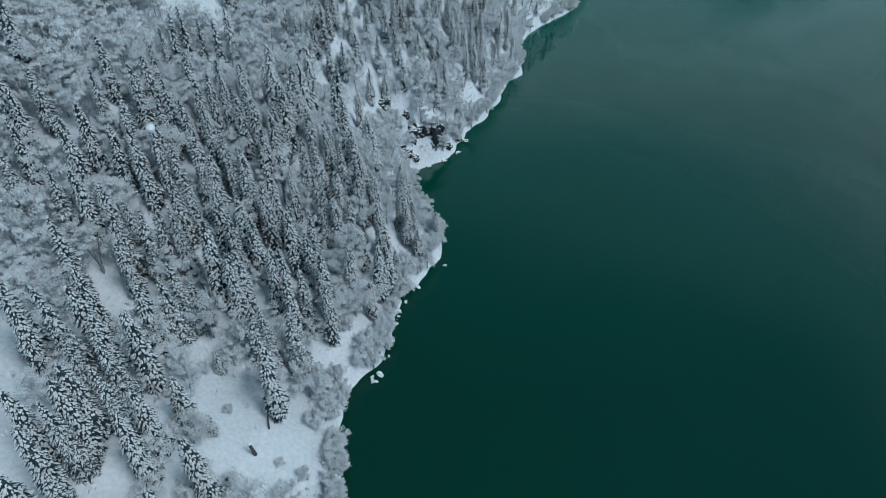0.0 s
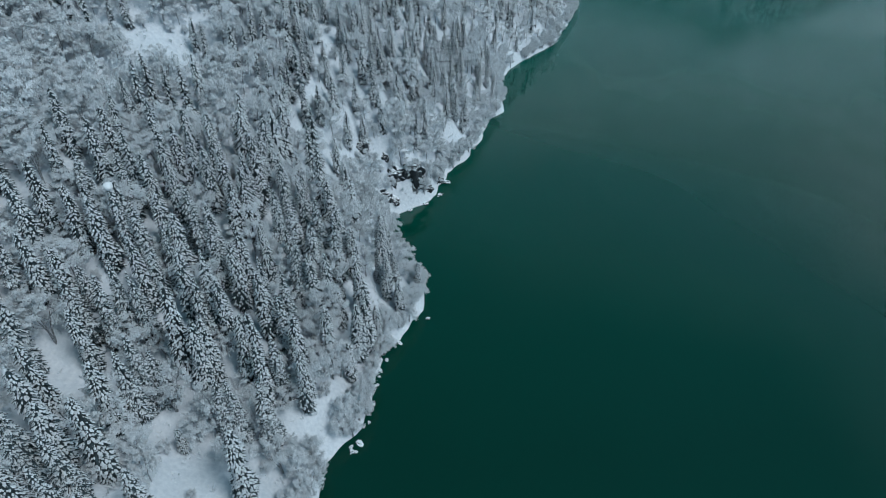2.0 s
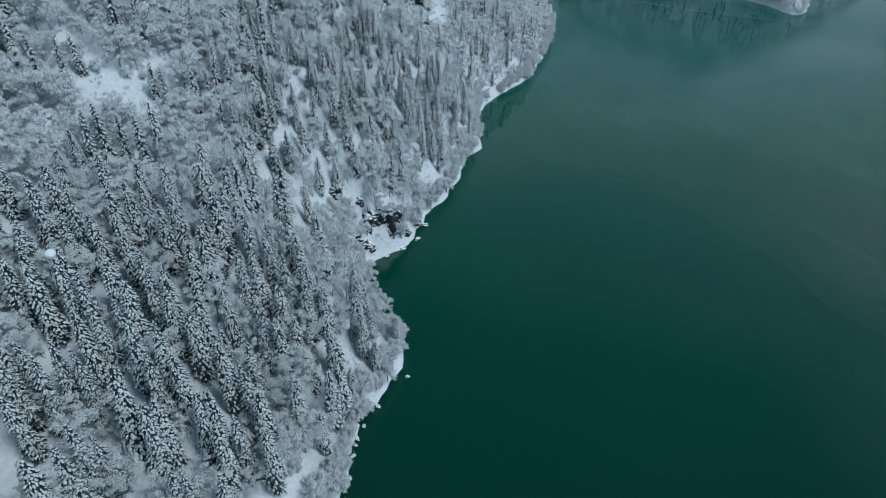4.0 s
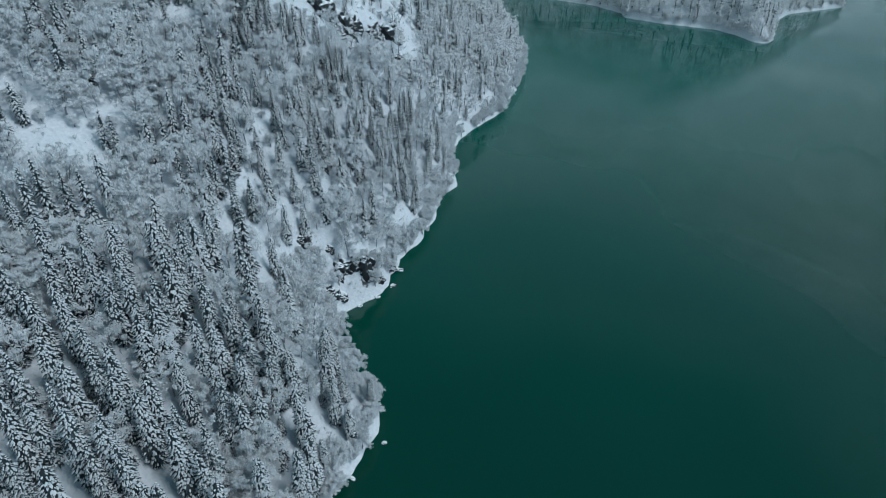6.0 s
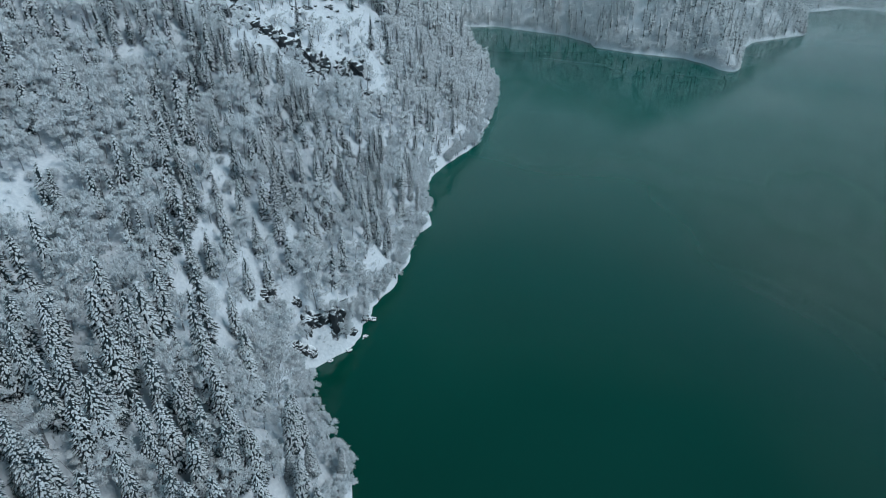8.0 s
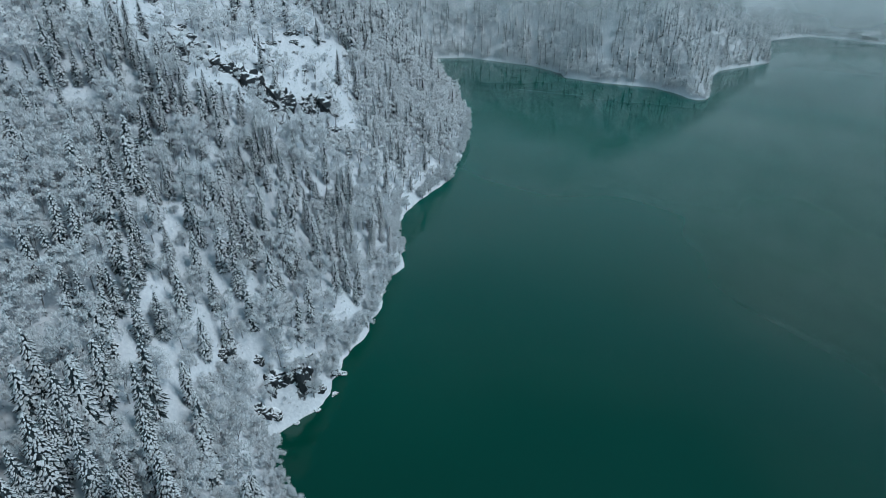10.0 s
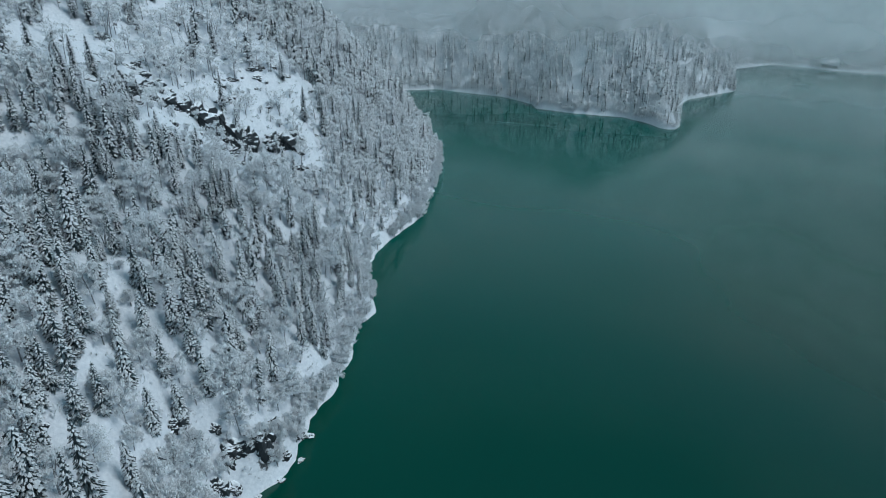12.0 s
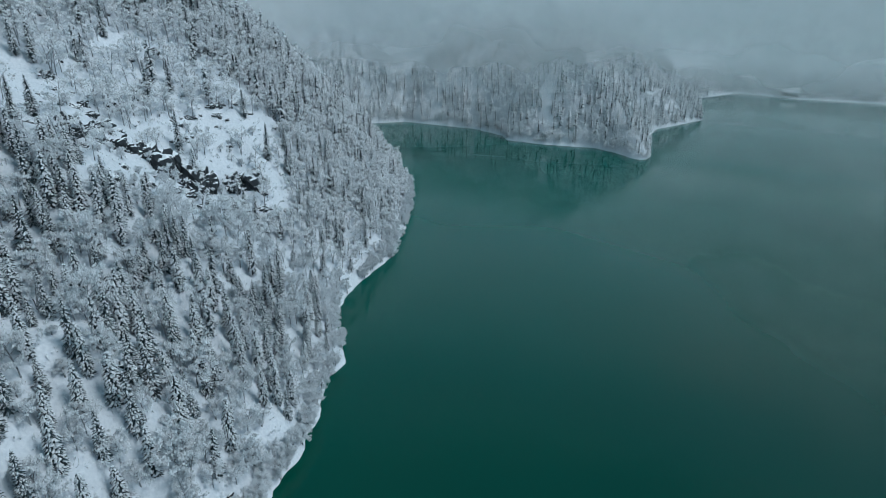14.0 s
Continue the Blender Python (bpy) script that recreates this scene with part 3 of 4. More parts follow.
UPPER_STOCK = {"firs on the slope": FIRS_UP, "spruces on the slope": SPRUCES_UP, "frosted trees on the slope": BIRCHES_UP, "wide-crowned trees on the slope": BEECHES_UP}


def at_ground(x, y):
    return float(height([x], [y])[0])


class Planter:
    """Sets out trees: the originals first, then copies; keeps what stands where."""

    def __init__(self):
        self.used, self.taken, self.planted = {}, [], set()

    def plant(self, stock, group, x, y, scale, sink=0.3):
        self.used[group] = self.used.get(group, 0) + 1
        if y > 190:
            stock = UPPER_STOCK.get(group, stock)
        fresh = [t for t in stock if t.name not in self.planted]
        z = at_ground(x, y) - sink
        girth = scale * (1 + 0.5 * (1 - scale)) * rng.uniform(0.9, 1.15)
        m = pose(x, y, z, rng.uniform(-2.5, 2.5), rng.uniform(-2.5, 2.5), rng.uniform(0, 360)) @ Matrix.Diagonal((girth, girth * rng.uniform(0.94, 1.06), scale, 1))
        if fresh:
            ob = fresh[0]
            self.planted.add(ob.name)
            ob.matrix_basis = m
        else:
            ob = copy_thing_plain(stock[rng.randrange(len(stock))], m)
        ob["group"] = group
        self.taken.append((x, y))
        return ob


def copy_thing_plain(ob, m):
    made = copy_thing(ob, m)
    made.matrix_basis = m
    return made


planter = Planter()


def woods(x, y, d):
    """How likely a conifer and a broadleaf tree are at a place."""
    con, broad = 0.62, 0.26
    if y < 235:
        con, broad = 0.34, 0.34
    if y < 112:
        con, broad = 0.18, 0.24
    if x < -72 and y > 165:
        con, broad = 0.2, 0.70
    if x < -98 and y < 165:
        con, broad = 0.15, 0.6
    if 226 < y < 292 and d < 34:
        con, broad = 0.3, 0.55
    if d < 7:
        con, broad = con * 0.75, 0.5
    if y > 415:
        con, broad = 0.26, 0.72
    a, b = 0.83 * (y - 398) + 0.55 * (x + 32), 0.83 * (x + 32) - 0.55 * (y - 398)
    if ((a - 18) / 82) ** 2 + ((b + 16) / 50) ** 2 < 1:
        con, broad = 0.03, 0.32 if b < -12 and a > -5 else 0.11
    if 30 < b < 54 and -45 < a < 60:
        con, broad = 0.06, 0.4
    for cx, cy, r in ((-50, 85, 17), (-57, 100, 9), (-92, 118, 9), (-84, 108, 6), (-32, 116, 6), (-96, 228, 10), (-52, 222, 4), (-46, 229, 6),
                      (-52, 274, 6), (-33, 264, 4), (-22, 262, 4)):
        if (x - cx) ** 2 + (y - cy) ** 2 < r * r:
            con, broad = con * 0.05, broad * 0.12
    return con, broad


def near_woods():
    limit, far = {"fir": 300 - planter.used.get("firs on the slope", 0), "spruce": 300 - planter.used.get("spruces on the slope", 0), "birch": 300, "beech": 300, "shrub": 200}, []
    cells = []
    step = 4.7
    for i in range(-47, 32):
        for j in range(12, 138):
            x, y = i * step + rng.uniform(-2.2, 2.2), j * step + rng.uniform(-2.2, 2.2)
            cells.append((x, y))
    ds = inland([c[0] for c in cells], [c[1] for c in cells])
    order = sorted(range(len(cells)), key=lambda k: cells[k][1] - 0.6 * cells[k][0])
    for k in order:
        (x, y), d = cells[k], ds[k]
        if d < 2.0 or d > 168 or y > 615 or x < -0.95 * y - 14 or (y > 250 and x < -0.36 * (y - 108) - 84):
            continue
        con, broad = woods(x, y, d)
        u = rng.random()
        room = 17 if u < con else 8
        if any((x - a) ** 2 + (y - b) ** 2 < room for a, b in planter.taken if abs(y - b) < 4.2):
            continue
        if u < con:
            kind = "fir" if rng.random() < 0.5 else "spruce"
            sc = (rng.uniform(0.75, 1.2) if y < 215 else rng.uniform(0.55, 0.9)) * (1 if d > 9 else 0.65)
        elif u < con + broad:
            kind, sc = "birch" if rng.random() < 0.5 else "beech", rng.uniform(0.55, 1.1) * (1 if d > 6 else 0.6)
        elif u < con + broad + 0.12:
            kind, sc = "shrub", rng.uniform(0.6, 1.4)
        else:
            continue
        if limit[kind] <= 0:
            far.append((kind, x, y, sc))
            continue
        limit[kind] -= 1
        stock, group = {"fir": (FIRS, "firs on the slope"), "spruce": (SPRUCES, "spruces on the slope"), "birch": (BIRCHES, "frosted trees on the slope"), "beech": (BEECHES, "wide-crowned trees on the slope"), "shrub": (SHRUBS, "shrubs on the slope")}[kind]
        planter.plant(stock, group, x, y, sc)
    return far


# trees that stand out, as x, y and height
FIR_ROW_A = [(-76, 52, 26), (-78, 59.5, 26), (-82.5, 67.5, 26), (-65, 67.5, 27), (-53.5, 67.5, 29), (-75.5, 69.5, 26), (-76, 74, 26), (-65, 75.5, 25),
    (-63, 84, 21.5), (-58.5, 84.5, 8.5), (-93.5, 87, 26), (-73, 91.5, 30), (-46.5, 96, 31), (-63.5, 105.5, 10), (-91.5, 106.5, 27.5), (-78, 107, 26),
    (-88.5, 122, 23), (-62.5, 123, 26), (-47, 123, 26), (-36.5, 124.5, 26), (-67.5, 125.5, 33), (-60, 125.5, 26), (-52, 128, 26), (-49.5, 130, 26),
    (-38.5, 132, 26), (-101, 134, 25.5), (-56.5, 134.5, 26), (-91.5, 135.5, 16), (-60, 137.5, 26), (-67.5, 138.5, 26), (-78.5, 139, 26), (-26, 139, 17)]
FIR_ROW_B = [(-117.5, 140, 23), (-48, 140, 26), (-107, 145.5, 23), (-95.5, 146.5, 23), (-56.5, 146.5, 26), (-119, 147, 23), (-24.5, 147.5, 26), (-71, 149, 23),
    (-61.5, 149, 23), (-103.5, 149.5, 23), (-85, 150, 23), (-55, 150.5, 26), (-22.5, 152.5, 26), (-75.5, 153, 23), (-64, 155, 23), (-37.5, 156, 26),
    (-33.5, 158, 26), (-50.5, 158, 23), (-19.5, 158.5, 14), (-80, 162, 23), (-24, 162.5, 26), (-59.5, 163, 23), (-31, 163.5, 9), (-93.5, 165, 23),
    (-39, 166, 23), (-49, 168.5, 23), (-12.5, 169, 15), (-67, 169.5, 23), (-44.5, 170, 23), (-92, 170.5, 23), (-79, 171, 23), (-27, 172, 23)]
FIR_ROW_C = [(-63, 172.5, 23), (-75.5, 174, 23), (-72.5, 174.5, 23), (-31, 174.5, 23), (-42, 176, 23), (-47.5, 178, 23), (-34, 179, 23), (-42.5, 181.5, 17),
    (-54.5, 182, 23), (-7, 182, 14), (-68.5, 182.5, 23), (-57.5, 186.5, 17), (-36, 189.5, 17), (-62, 191, 23), (-72.5, 192, 17), (-29.5, 196, 23),
    (-66, 197.5, 17), (-32, 206.5, 17), (-74, 236.5, 17), (-36, 238.5, 17), (-41, 244, 17), (-64.5, 244.5, 17), (-23, 253, 17), (-53.5, 256, 17),
    (-65.5, 257, 15.5), (-38.5, 259, 17), (-56, 260.5, 16), (-31, 262, 17), (-94, 263, 10.5), (-79.5, 264.5, 17), (-16.5, 264.5, 17), (-37, 266.5, 17)]
FIR_ROW_D = [(-88.5, 268, 17), (-84.5, 269.5, 17), (-50.5, 276.5, 9.5), (-55, 282.5, 16), (-106, 293, 17), (-45, 293.5, 17), (-89, 300.5, 17), (14.5, 303, 17),
    (-92.5, 304, 17), (-14.5, 304.5, 17), (-27.5, 305.5, 8), (-0.5, 314.5, 17), (-4.5, 315.5, 17), (-105, 315.5, 17), (-55.5, 319, 17), (-19.5, 320, 17),
    (-92, 321.5, 17), (-13.5, 323.5, 17), (-87.5, 324.5, 17), (-73, 325, 17), (-36, 325.5, 17), (-69, 327, 17), (-78.5, 328, 17), (-47, 328.5, 17),
    (-53, 331, 17), (13, 333.5, 17), (-40.5, 336, 17), (10.5, 337, 17), (-23.5, 337, 17), (-35, 340, 17), (-66, 340.5, 17), (28, 343.5, 12)]
FIR_ROW_E = [(-29.5, 344, 17), (32.5, 349.5, 12), (-78.5, 370, 17), (22, 395.5, 10), (17, 408, 16), (38.5, 417, 17), (-77, 418, 17), (-66.5, 444.5, 17),
    (-63.5, 444.5, 17), (49.5, 479, 17)]
SPRUCE_ROW_A = [(-70, 54, 26), (-76.5, 66, 26), (-72, 76.5, 26), (-75, 84, 26), (-87, 90, 33), (-54, 111.5, 26), (-75, 112, 26), (-51.5, 113, 26),
    (-44, 113.5, 26), (-73.5, 117, 26), (-70.5, 118, 21), (-44, 126.5, 26), (-82.5, 132.5, 26), (-77.5, 133, 26), (-42.5, 138, 26), (-72, 144, 23),
    (-43, 144.5, 26), (-80, 147.5, 23), (-91.5, 149.5, 23), (-66.5, 153.5, 23), (-70, 158, 23), (-102, 158.5, 23), (-86, 160, 23), (-44, 161.5, 23),
    (-118, 170, 14.5), (-19.5, 175, 15), (-15, 180, 14), (-61, 229, 17), (-65, 229.5, 17), (-50, 231, 17), (-55.5, 235, 17), (-45.5, 235, 17)]
SPRUCE_ROW_B = [(-58, 235, 17), (-69.5, 238, 17), (-51.5, 244, 17), (-50.5, 250.5, 17), (-33.5, 251, 17), (-46, 259.5, 12), (-27.5, 267, 17), (-28, 274.5, 16),
    (-15.5, 279, 17), (-11.5, 287.5, 17), (-9, 294, 17), (-21, 295, 17), (-114.5, 307.5, 17), (-41, 308, 17), (-32, 313.5, 17), (7, 315, 17),
    (-101.5, 315, 17), (-86, 315.5, 17), (11, 318.5, 17), (-24, 325, 17), (-83, 326.5, 17), (-50.5, 327, 17), (12.5, 327, 17), (3, 329.5, 17),
    (-1, 330, 17), (-22.5, 330, 17), (-14.5, 330.5, 17), (22.5, 331.5, 17), (-59.5, 333, 17), (-20.5, 333.5, 17), (4.5, 334.5, 17), (-62.5, 335.5, 17)]
SPRUCE_ROW_C = [(-18, 335.5, 17), (-3.5, 340, 17), (23, 343.5, 17), (-9, 346, 17), (-74, 371, 17), (-30, 460, 17)]
for row, stock, group in ((FIR_ROW_A, FIRS, "firs on the slope"), (FIR_ROW_B, FIRS, "firs on the slope"), (FIR_ROW_C, FIRS, "firs on the slope"), (FIR_ROW_D, FIRS, "firs on the slope"), (FIR_ROW_E, FIRS, "firs on the slope"), (SPRUCE_ROW_A, SPRUCES, "spruces on the slope"), (SPRUCE_ROW_B, SPRUCES, "spruces on the slope"), (SPRUCE_ROW_C, SPRUCES, "spruces on the slope")):
    for x, y, h in row:
        planter.plant(stock, group, x, y, h / 24)

SNOW_SPOTS = ((-27, 117, 4), (-10, 240, 6), (0, 250, 5), (38, 338, 5), (55, 412, 7), (-19, 234, 4), (-4, 172, 3))
ALDERS = [broadleaf(rng, 7.5, "alder_bush", "spreading frost-covered bush leaning over the water", 13, 0.9, 0.34) for _ in range(4)]


def shore_bushes():
    """Bushes along the waterline, but for the open snowy spots."""
    pts, count = SHORE_NEAR[2:37], 0
    for (ax, ay), (bx, by) in zip(pts, pts[1:]):
        ln = math.hypot(bx - ax, by - ay)
        nx, ny = -(by - ay) / ln, (bx - ax) / ln
        for q in range(int(ln / 2.1)):
            t = (q + rng.random()) / max(1, int(ln / 2.1))
            off = rng.choice((0.2, 1.0, 2.2, 4.5)) * rng.uniform(0.8, 1.3)
            x, y = ax + (bx - ax) * t + nx * off, ay + (by - ay) * t + ny * off
            if rng.random() < 0.12 or any((x - a) ** 2 + (y - b) ** 2 < r * r for a, b, r in SNOW_SPOTS) or count > 298:
                continue
            count += 1
            planter.plant(ALDERS, "bushes along the shore", x, y, rng.uniform(0.6, 1.3), 0.2)


shore_bushes()
FAR_TREES = near_woods()


def triangles(faces):
    """Faces of any size as an array of triangles."""
    return np.array([(f[0], f[k], f[k + 1]) for f in faces for k in range(1, len(f) - 1)], np.int32).reshape(-1, 3)


def woodland(name, label, trees, detail, wood_too=True):
    """Distant trees as one piece of the landscape: wood, needles, snow and frost together."""
    r2 = random.Random(3)
    stock = {}
    for kind in ("fir", "spruce"):
        stock[kind] = []
        for _ in range(4):
            f, s = conifer_shapes(r2, kind, 24, detail)
            stock[kind].append(((np.array(f[0]), triangles(f[1]), 1), (np.array(s[0]), triangles(s[1]), 2)))
    for kind, h, limbs, reach in (("birch", 14, 12, 0.27), ("beech", 17, 13, 0.31), ("shrub", 4, 7, 0.34)):
        stock[kind] = []
        for _ in range(4):
            w, f = broadleaf_shapes(r2, h, limbs, detail * (0.5 if h < 5 else 1), reach, False)
            stock[kind].append(((np.array(w[0]), triangles(w[1]), 0), (np.array(f[0]), triangles(f[1]), 3)))
    zs = height([t[1] for t in trees], [t[2] for t in trees])
    verts, faces, mats, n = [], [], [], 0
    for (kind, x, y, sc), z in zip(trees, zs):
        ang = r2.uniform(0, 6.28)
        c, s = math.cos(ang), math.sin(ang)
        girth = 1.12 * r2.uniform(0.9, 1.15)
        turn = np.array([[c, -s, 0], [s, c, 0], [0, 0, 1]]) * sc * np.array([[girth], [girth], [1.0]])
        for vv, tri, mat in r2.choice(stock[kind]):
            if mat == 0 and not wood_too:
                continue
            verts.append(vv @ turn.T + (x, y, z - 0.3))
            faces.append(tri + n)
            mats.append(np.full(len(tri), mat, np.int32))
            n += len(vv)
    verts, faces, mats = np.vstack(verts), np.vstack(faces), np.concatenate(mats)
    me = bpy.data.meshes.new(name)
    me.vertices.add(len(verts))
    me.vertices.foreach_set("co", verts.astype(np.float32).ravel())
    me.loops.add(faces.size)
    me.loops.foreach_set("vertex_index", faces.ravel())
    me.polygons.add(len(faces))
    me.polygons.foreach_set("loop_start", np.arange(0, faces.size, 3, dtype=np.int32))
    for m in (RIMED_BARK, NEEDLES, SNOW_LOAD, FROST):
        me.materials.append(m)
    me.polygons.foreach_set("material_index", mats)
    me.update(calc_edges=True)
    me.validate()
    return tagged(new(name, me), label, "woods", kind="stuff")


woodland("upper_woods", "snowy mixed woods of conifers and frosted broadleaf trees on the upper slope", FAR_TREES, 0.14)


# snowy avalanche tracks on the far shore: foot, way uphill, length and extra half-width
GULLIES = [(137, 865, 0.16, 0.987, 75, 5), (185, 846, 0.22, 0.975, 100, 4), (301, 700, 0.43, 0.90, 34, 12), (246, 782, 0.40, 0.91, 40, 8), (215, 808, 0.3, 0.95, 60, 5)]


def far_shore_trees():
    out = []
    r3 = random.Random(11)
    cells = []
    for i in range(-10, 166):
        for j in range(85, 182):
            cells.append((i * 5.7 + r3.uniform(-2.7, 2.7), j * 5.7 + r3.uniform(-2.7, 2.7)))
    ds = inland([c[0] for c in cells], [c[1] for c in cells])
    for (x, y), d in zip(cells, ds):
        if d < (6 if x > 620 else 0.2) or (x - 364) ** 2 + (y - 610) ** 2 < 90 or d > (130 if x < 190 else 112 if x < 480 else 70) or y < 590 or (x < 140 and y < 615) or y - 100 < 0.42 * (x - 15):
            continue
        if any(-4 < (x - gx) * dx + (y - gy) * dy < reach and abs((x - gx) * dy - (y - gy) * dx) < 2.2 + wide * value_noise(x, y, 12, 31) ** 2 for gx, gy, dx, dy, reach, wide in GULLIES):
            continue
        if value_noise(x, y, 34, 41) > 0.8 and r3.random() < 0.6:
            continue
        u = r3.random()
        if u < (0.50 if d > 5 else 0.3):
            out.append(("fir" if r3.random() < 0.4 else "spruce", x, y, r3.uniform(0.55, 0.95)))
        elif u < 0.95:
            out.append(("birch" if u < 0.75 else "beech", x, y, r3.uniform(0.6, 1.0)))
    edge = []
    pts = SHORE_NEAR[36:] + SHORE_FAR[:18]
    for (ax, ay), (bx, by) in zip(pts, pts[1:]):
        ln = math.hypot(bx - ax, by - ay)
        for q in range(int(ln / 2.6)):
            t, off = r3.random(), r3.uniform(1.0, 5.0)
            edge.append((ax + (bx - ax) * t - (by - ay) / ln * off, ay + (by - ay) * t + (bx - ax) / ln * off))
            edge.append((ax + (bx - ax) * t + (by - ay) / ln * off, ay + (by - ay) * t - (bx - ax) / ln * off))
    for (x, y), d in zip(edge, inland(*zip(*edge))):
        if d > 0.8:
            out.append(("shrub", x, y, r3.uniform(0.6, 1.3)) if d < 2 else ("birch", x, y, r3.uniform(0.3, 0.7)) if r3.random() < 0.6 else ("fir", x, y, r3.uniform(0.25, 0.6)))
    return out


woodland("far_woods", "misty snow-covered forest on the far shore", far_shore_trees(), 0.06, wood_too=False)


def undergrowth():
    """Frosted saplings and dead stalks poking through the snow."""
    r4 = random.Random(21)
    tufts, spots = [], []
    for _ in range(15000):
        spots.append((r4.uniform(-150, 130), r4.uniform(60, 560)))
    ds, zs = inland(*zip(*spots)), height(*zip(*spots))
    for (x, y), d, z in zip(spots, ds, zs):
        if d < 1.2 or d > 120 or (x + 50) ** 2 + (y - 85) ** 2 < 260 and r4.random() < 0.85:
            continue
        if y < 230 and r4.random() < 0.55:
            continue
        s = r4.uniform(0.5, 1.5) * (1.4 if d < 5 else 1)
        for _ in range(r4.randint(4, 8)):
            a, ln = r4.uniform(0, 6.28), s * r4.uniform(0.5, 1.2)
            bx, by = x + r4.uniform(-0.9, 0.9) * s, y + r4.uniform(-0.9, 0.9) * s
            w, hh = 0.2 * s, s * r4.uniform(0.4, 1.3)
            ca, sa = math.cos(a), math.sin(a)
            tufts.append(([(bx, by, z - 0.3), (bx + ca * ln * 0.6 - sa * w, by + sa * ln * 0.6 + ca * w, z + hh * 0.8), (bx + ca * ln * 0.6 + sa * w, by + sa * ln * 0.6 - ca * w, z + hh * 0.8),
                           (bx + ca * ln, by + sa * ln, z + hh)], [(0, 1, 2), (1, 3, 2)]))
    v, f, n = [], [], 0
    for verts, faces in tufts:
        v += verts
        f += [tuple(q + n for q in face) for face in faces]
        n += len(verts)
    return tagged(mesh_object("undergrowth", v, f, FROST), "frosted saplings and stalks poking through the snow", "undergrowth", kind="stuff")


undergrowth()

# ---- rocks ----
ROCKS = [boulder(rng, "rock_outcrop", (1, 1, 1), "dark rock outcrop half buried in snow on the slope") for _ in range(5)]


def rock(k, x, y, sx, sy, sz, turn, sink=0.25):
    m = pose(x, y, at_ground(x, y) - sink * sz, rng.uniform(-12, 12), rng.uniform(-12, 12), turn) @ Matrix.Diagonal((sx, sy, sz, 1))
    if k < len(ROCKS):
        ROCKS[k].matrix_basis = m
        return ROCKS[k]
    return copy_thing_plain(ROCKS[rng.randrange(len(ROCKS))], m)


CRAGS = [(-9.3, 247.8, 2.9, 2.6, 4.6), (-12.2, 247.6, 2.4, 2.2, 3.2), (-17.2, 245.4, 3.4, 2.3, 2.6), (-20.2, 243.6, 2.4, 1.9, 2.4), (-22.9, 236.8, 2.5, 2.0, 2.4), (-18.8, 238.8, 2.6, 1.5, 1.5), (-7.0, 257.5, 2.2, 1.4, 2.0),
    (-3.9, 250.0, 1.8, 1.2, 1.5), (1.3, 261.6, 1.6, 1.5, 1.6), (-22.3, 247.9, 1.6, 1.2, 1.6), (-27.4, 244.6, 1.6, 1.2, 1.4), (-32, 243.4, 2.3, 1.8, 2.7), (-41.2, 227.9, 1.8, 1.4, 1.4),
    (-35.1, 234.3, 2.1, 1.4, 1.6), (-63.6, 217.7, 2.5, 1.8, 1.8), (-58.6, 225.6, 2.9, 1.8, 1.8), (-68.5, 213.5, 1.8, 1.4, 1.4), (-64.5, 209.8, 2.9, 1.1, 0.8), (-31.8, 270.4, 5.0, 2.1, 2.0),
    (-33.7, 279, 2.1, 1.1, 0.6)]
LEDGES = [(-57.9, 375.7, 4.3, 2.1, 3.1), (-58.7, 404.5, 2.9, 1.4, 1.9), (-55.5, 397.5, 2.9, 1.4, 1.5), (-52, 390.3, 5.0, 2.1, 2.7), (-49.8, 382.7, 2.1, 1.4, 1.5), (-44.8, 388.9, 5.0, 2.1, 2.7),
    (-41.1, 391.5, 4.3, 2.1, 2.7), (-36.8, 396.9, 5.0, 2.1, 3.1), (-31.6, 397, 5.7, 2.9, 3.8), (-28, 403.1, 5.7, 2.9, 4.6), (-23.7, 403.4, 5.7, 2.9, 3.8), (-19.3, 408, 5.7, 2.9, 3.8),
    (-16.9, 412.6, 4.3, 2.9, 3.8), (-20.9, 393.2, 4.3, 2.1, 2.3), (-16.4, 389.9, 4.3, 1.8, 1.9), (-25.8, 387.2, 3.6, 1.4, 1.5), (-33.4, 378.1, 2.1, 1.4, 1.5), (-41.4, 374.4, 2.1, 1.4, 1.5),
    (-41.3, 354.5, 2.9, 1.8, 2.3)]
UPPER_LEDGES = [(-1.6, 426.9, 5.0, 2.1, 3.1), (4.8, 429.1, 5.0, 2.1, 3.5), (10, 435.5, 2.9, 1.4, 1.9), (-6.1, 414.4, 3.6, 1.8, 2.3), (-1.7, 408.7, 3.6, 2.1, 3.1), (10.7, 418.9, 2.9, 1.8, 1.5),
    (-39.5, 458.8, 3.6, 2.1, 2.3), (-45.3, 448.9, 2.1, 1.4, 1.5), (-7.4, 466.5, 2.9, 1.4, 1.9), (-22.5, 450.5, 2.9, 1.4, 1.5), (-38.3, 478.2, 2.9, 2.1, 2.3), (-15.1, 501.5, 2.9, 1.8, 2.3),
    (-73.1, 414.5, 2.1, 1.4, 1.5), (-70.8, 412.9, 2.1, 1.4, 1.5)]
k = 0
for x, y, sx, sy, sz in CRAGS:
    rock(k, x, y, sx * 1.25, sy * 1.2, sz * 1.45, rng.uniform(-40, 40))
    k += 1
for x, y, sx, sy, sz in LEDGES + UPPER_LEDGES:
    tall = 2.0 if sz > 3 else 1.0
    rock(k, x, y, sx * (1.45 if sz > 3 else 1.2), sy * 1.1 * tall, sz * 1.25 * tall, rng.uniform(25, 60))
    k += 1
r5 = random.Random(5)
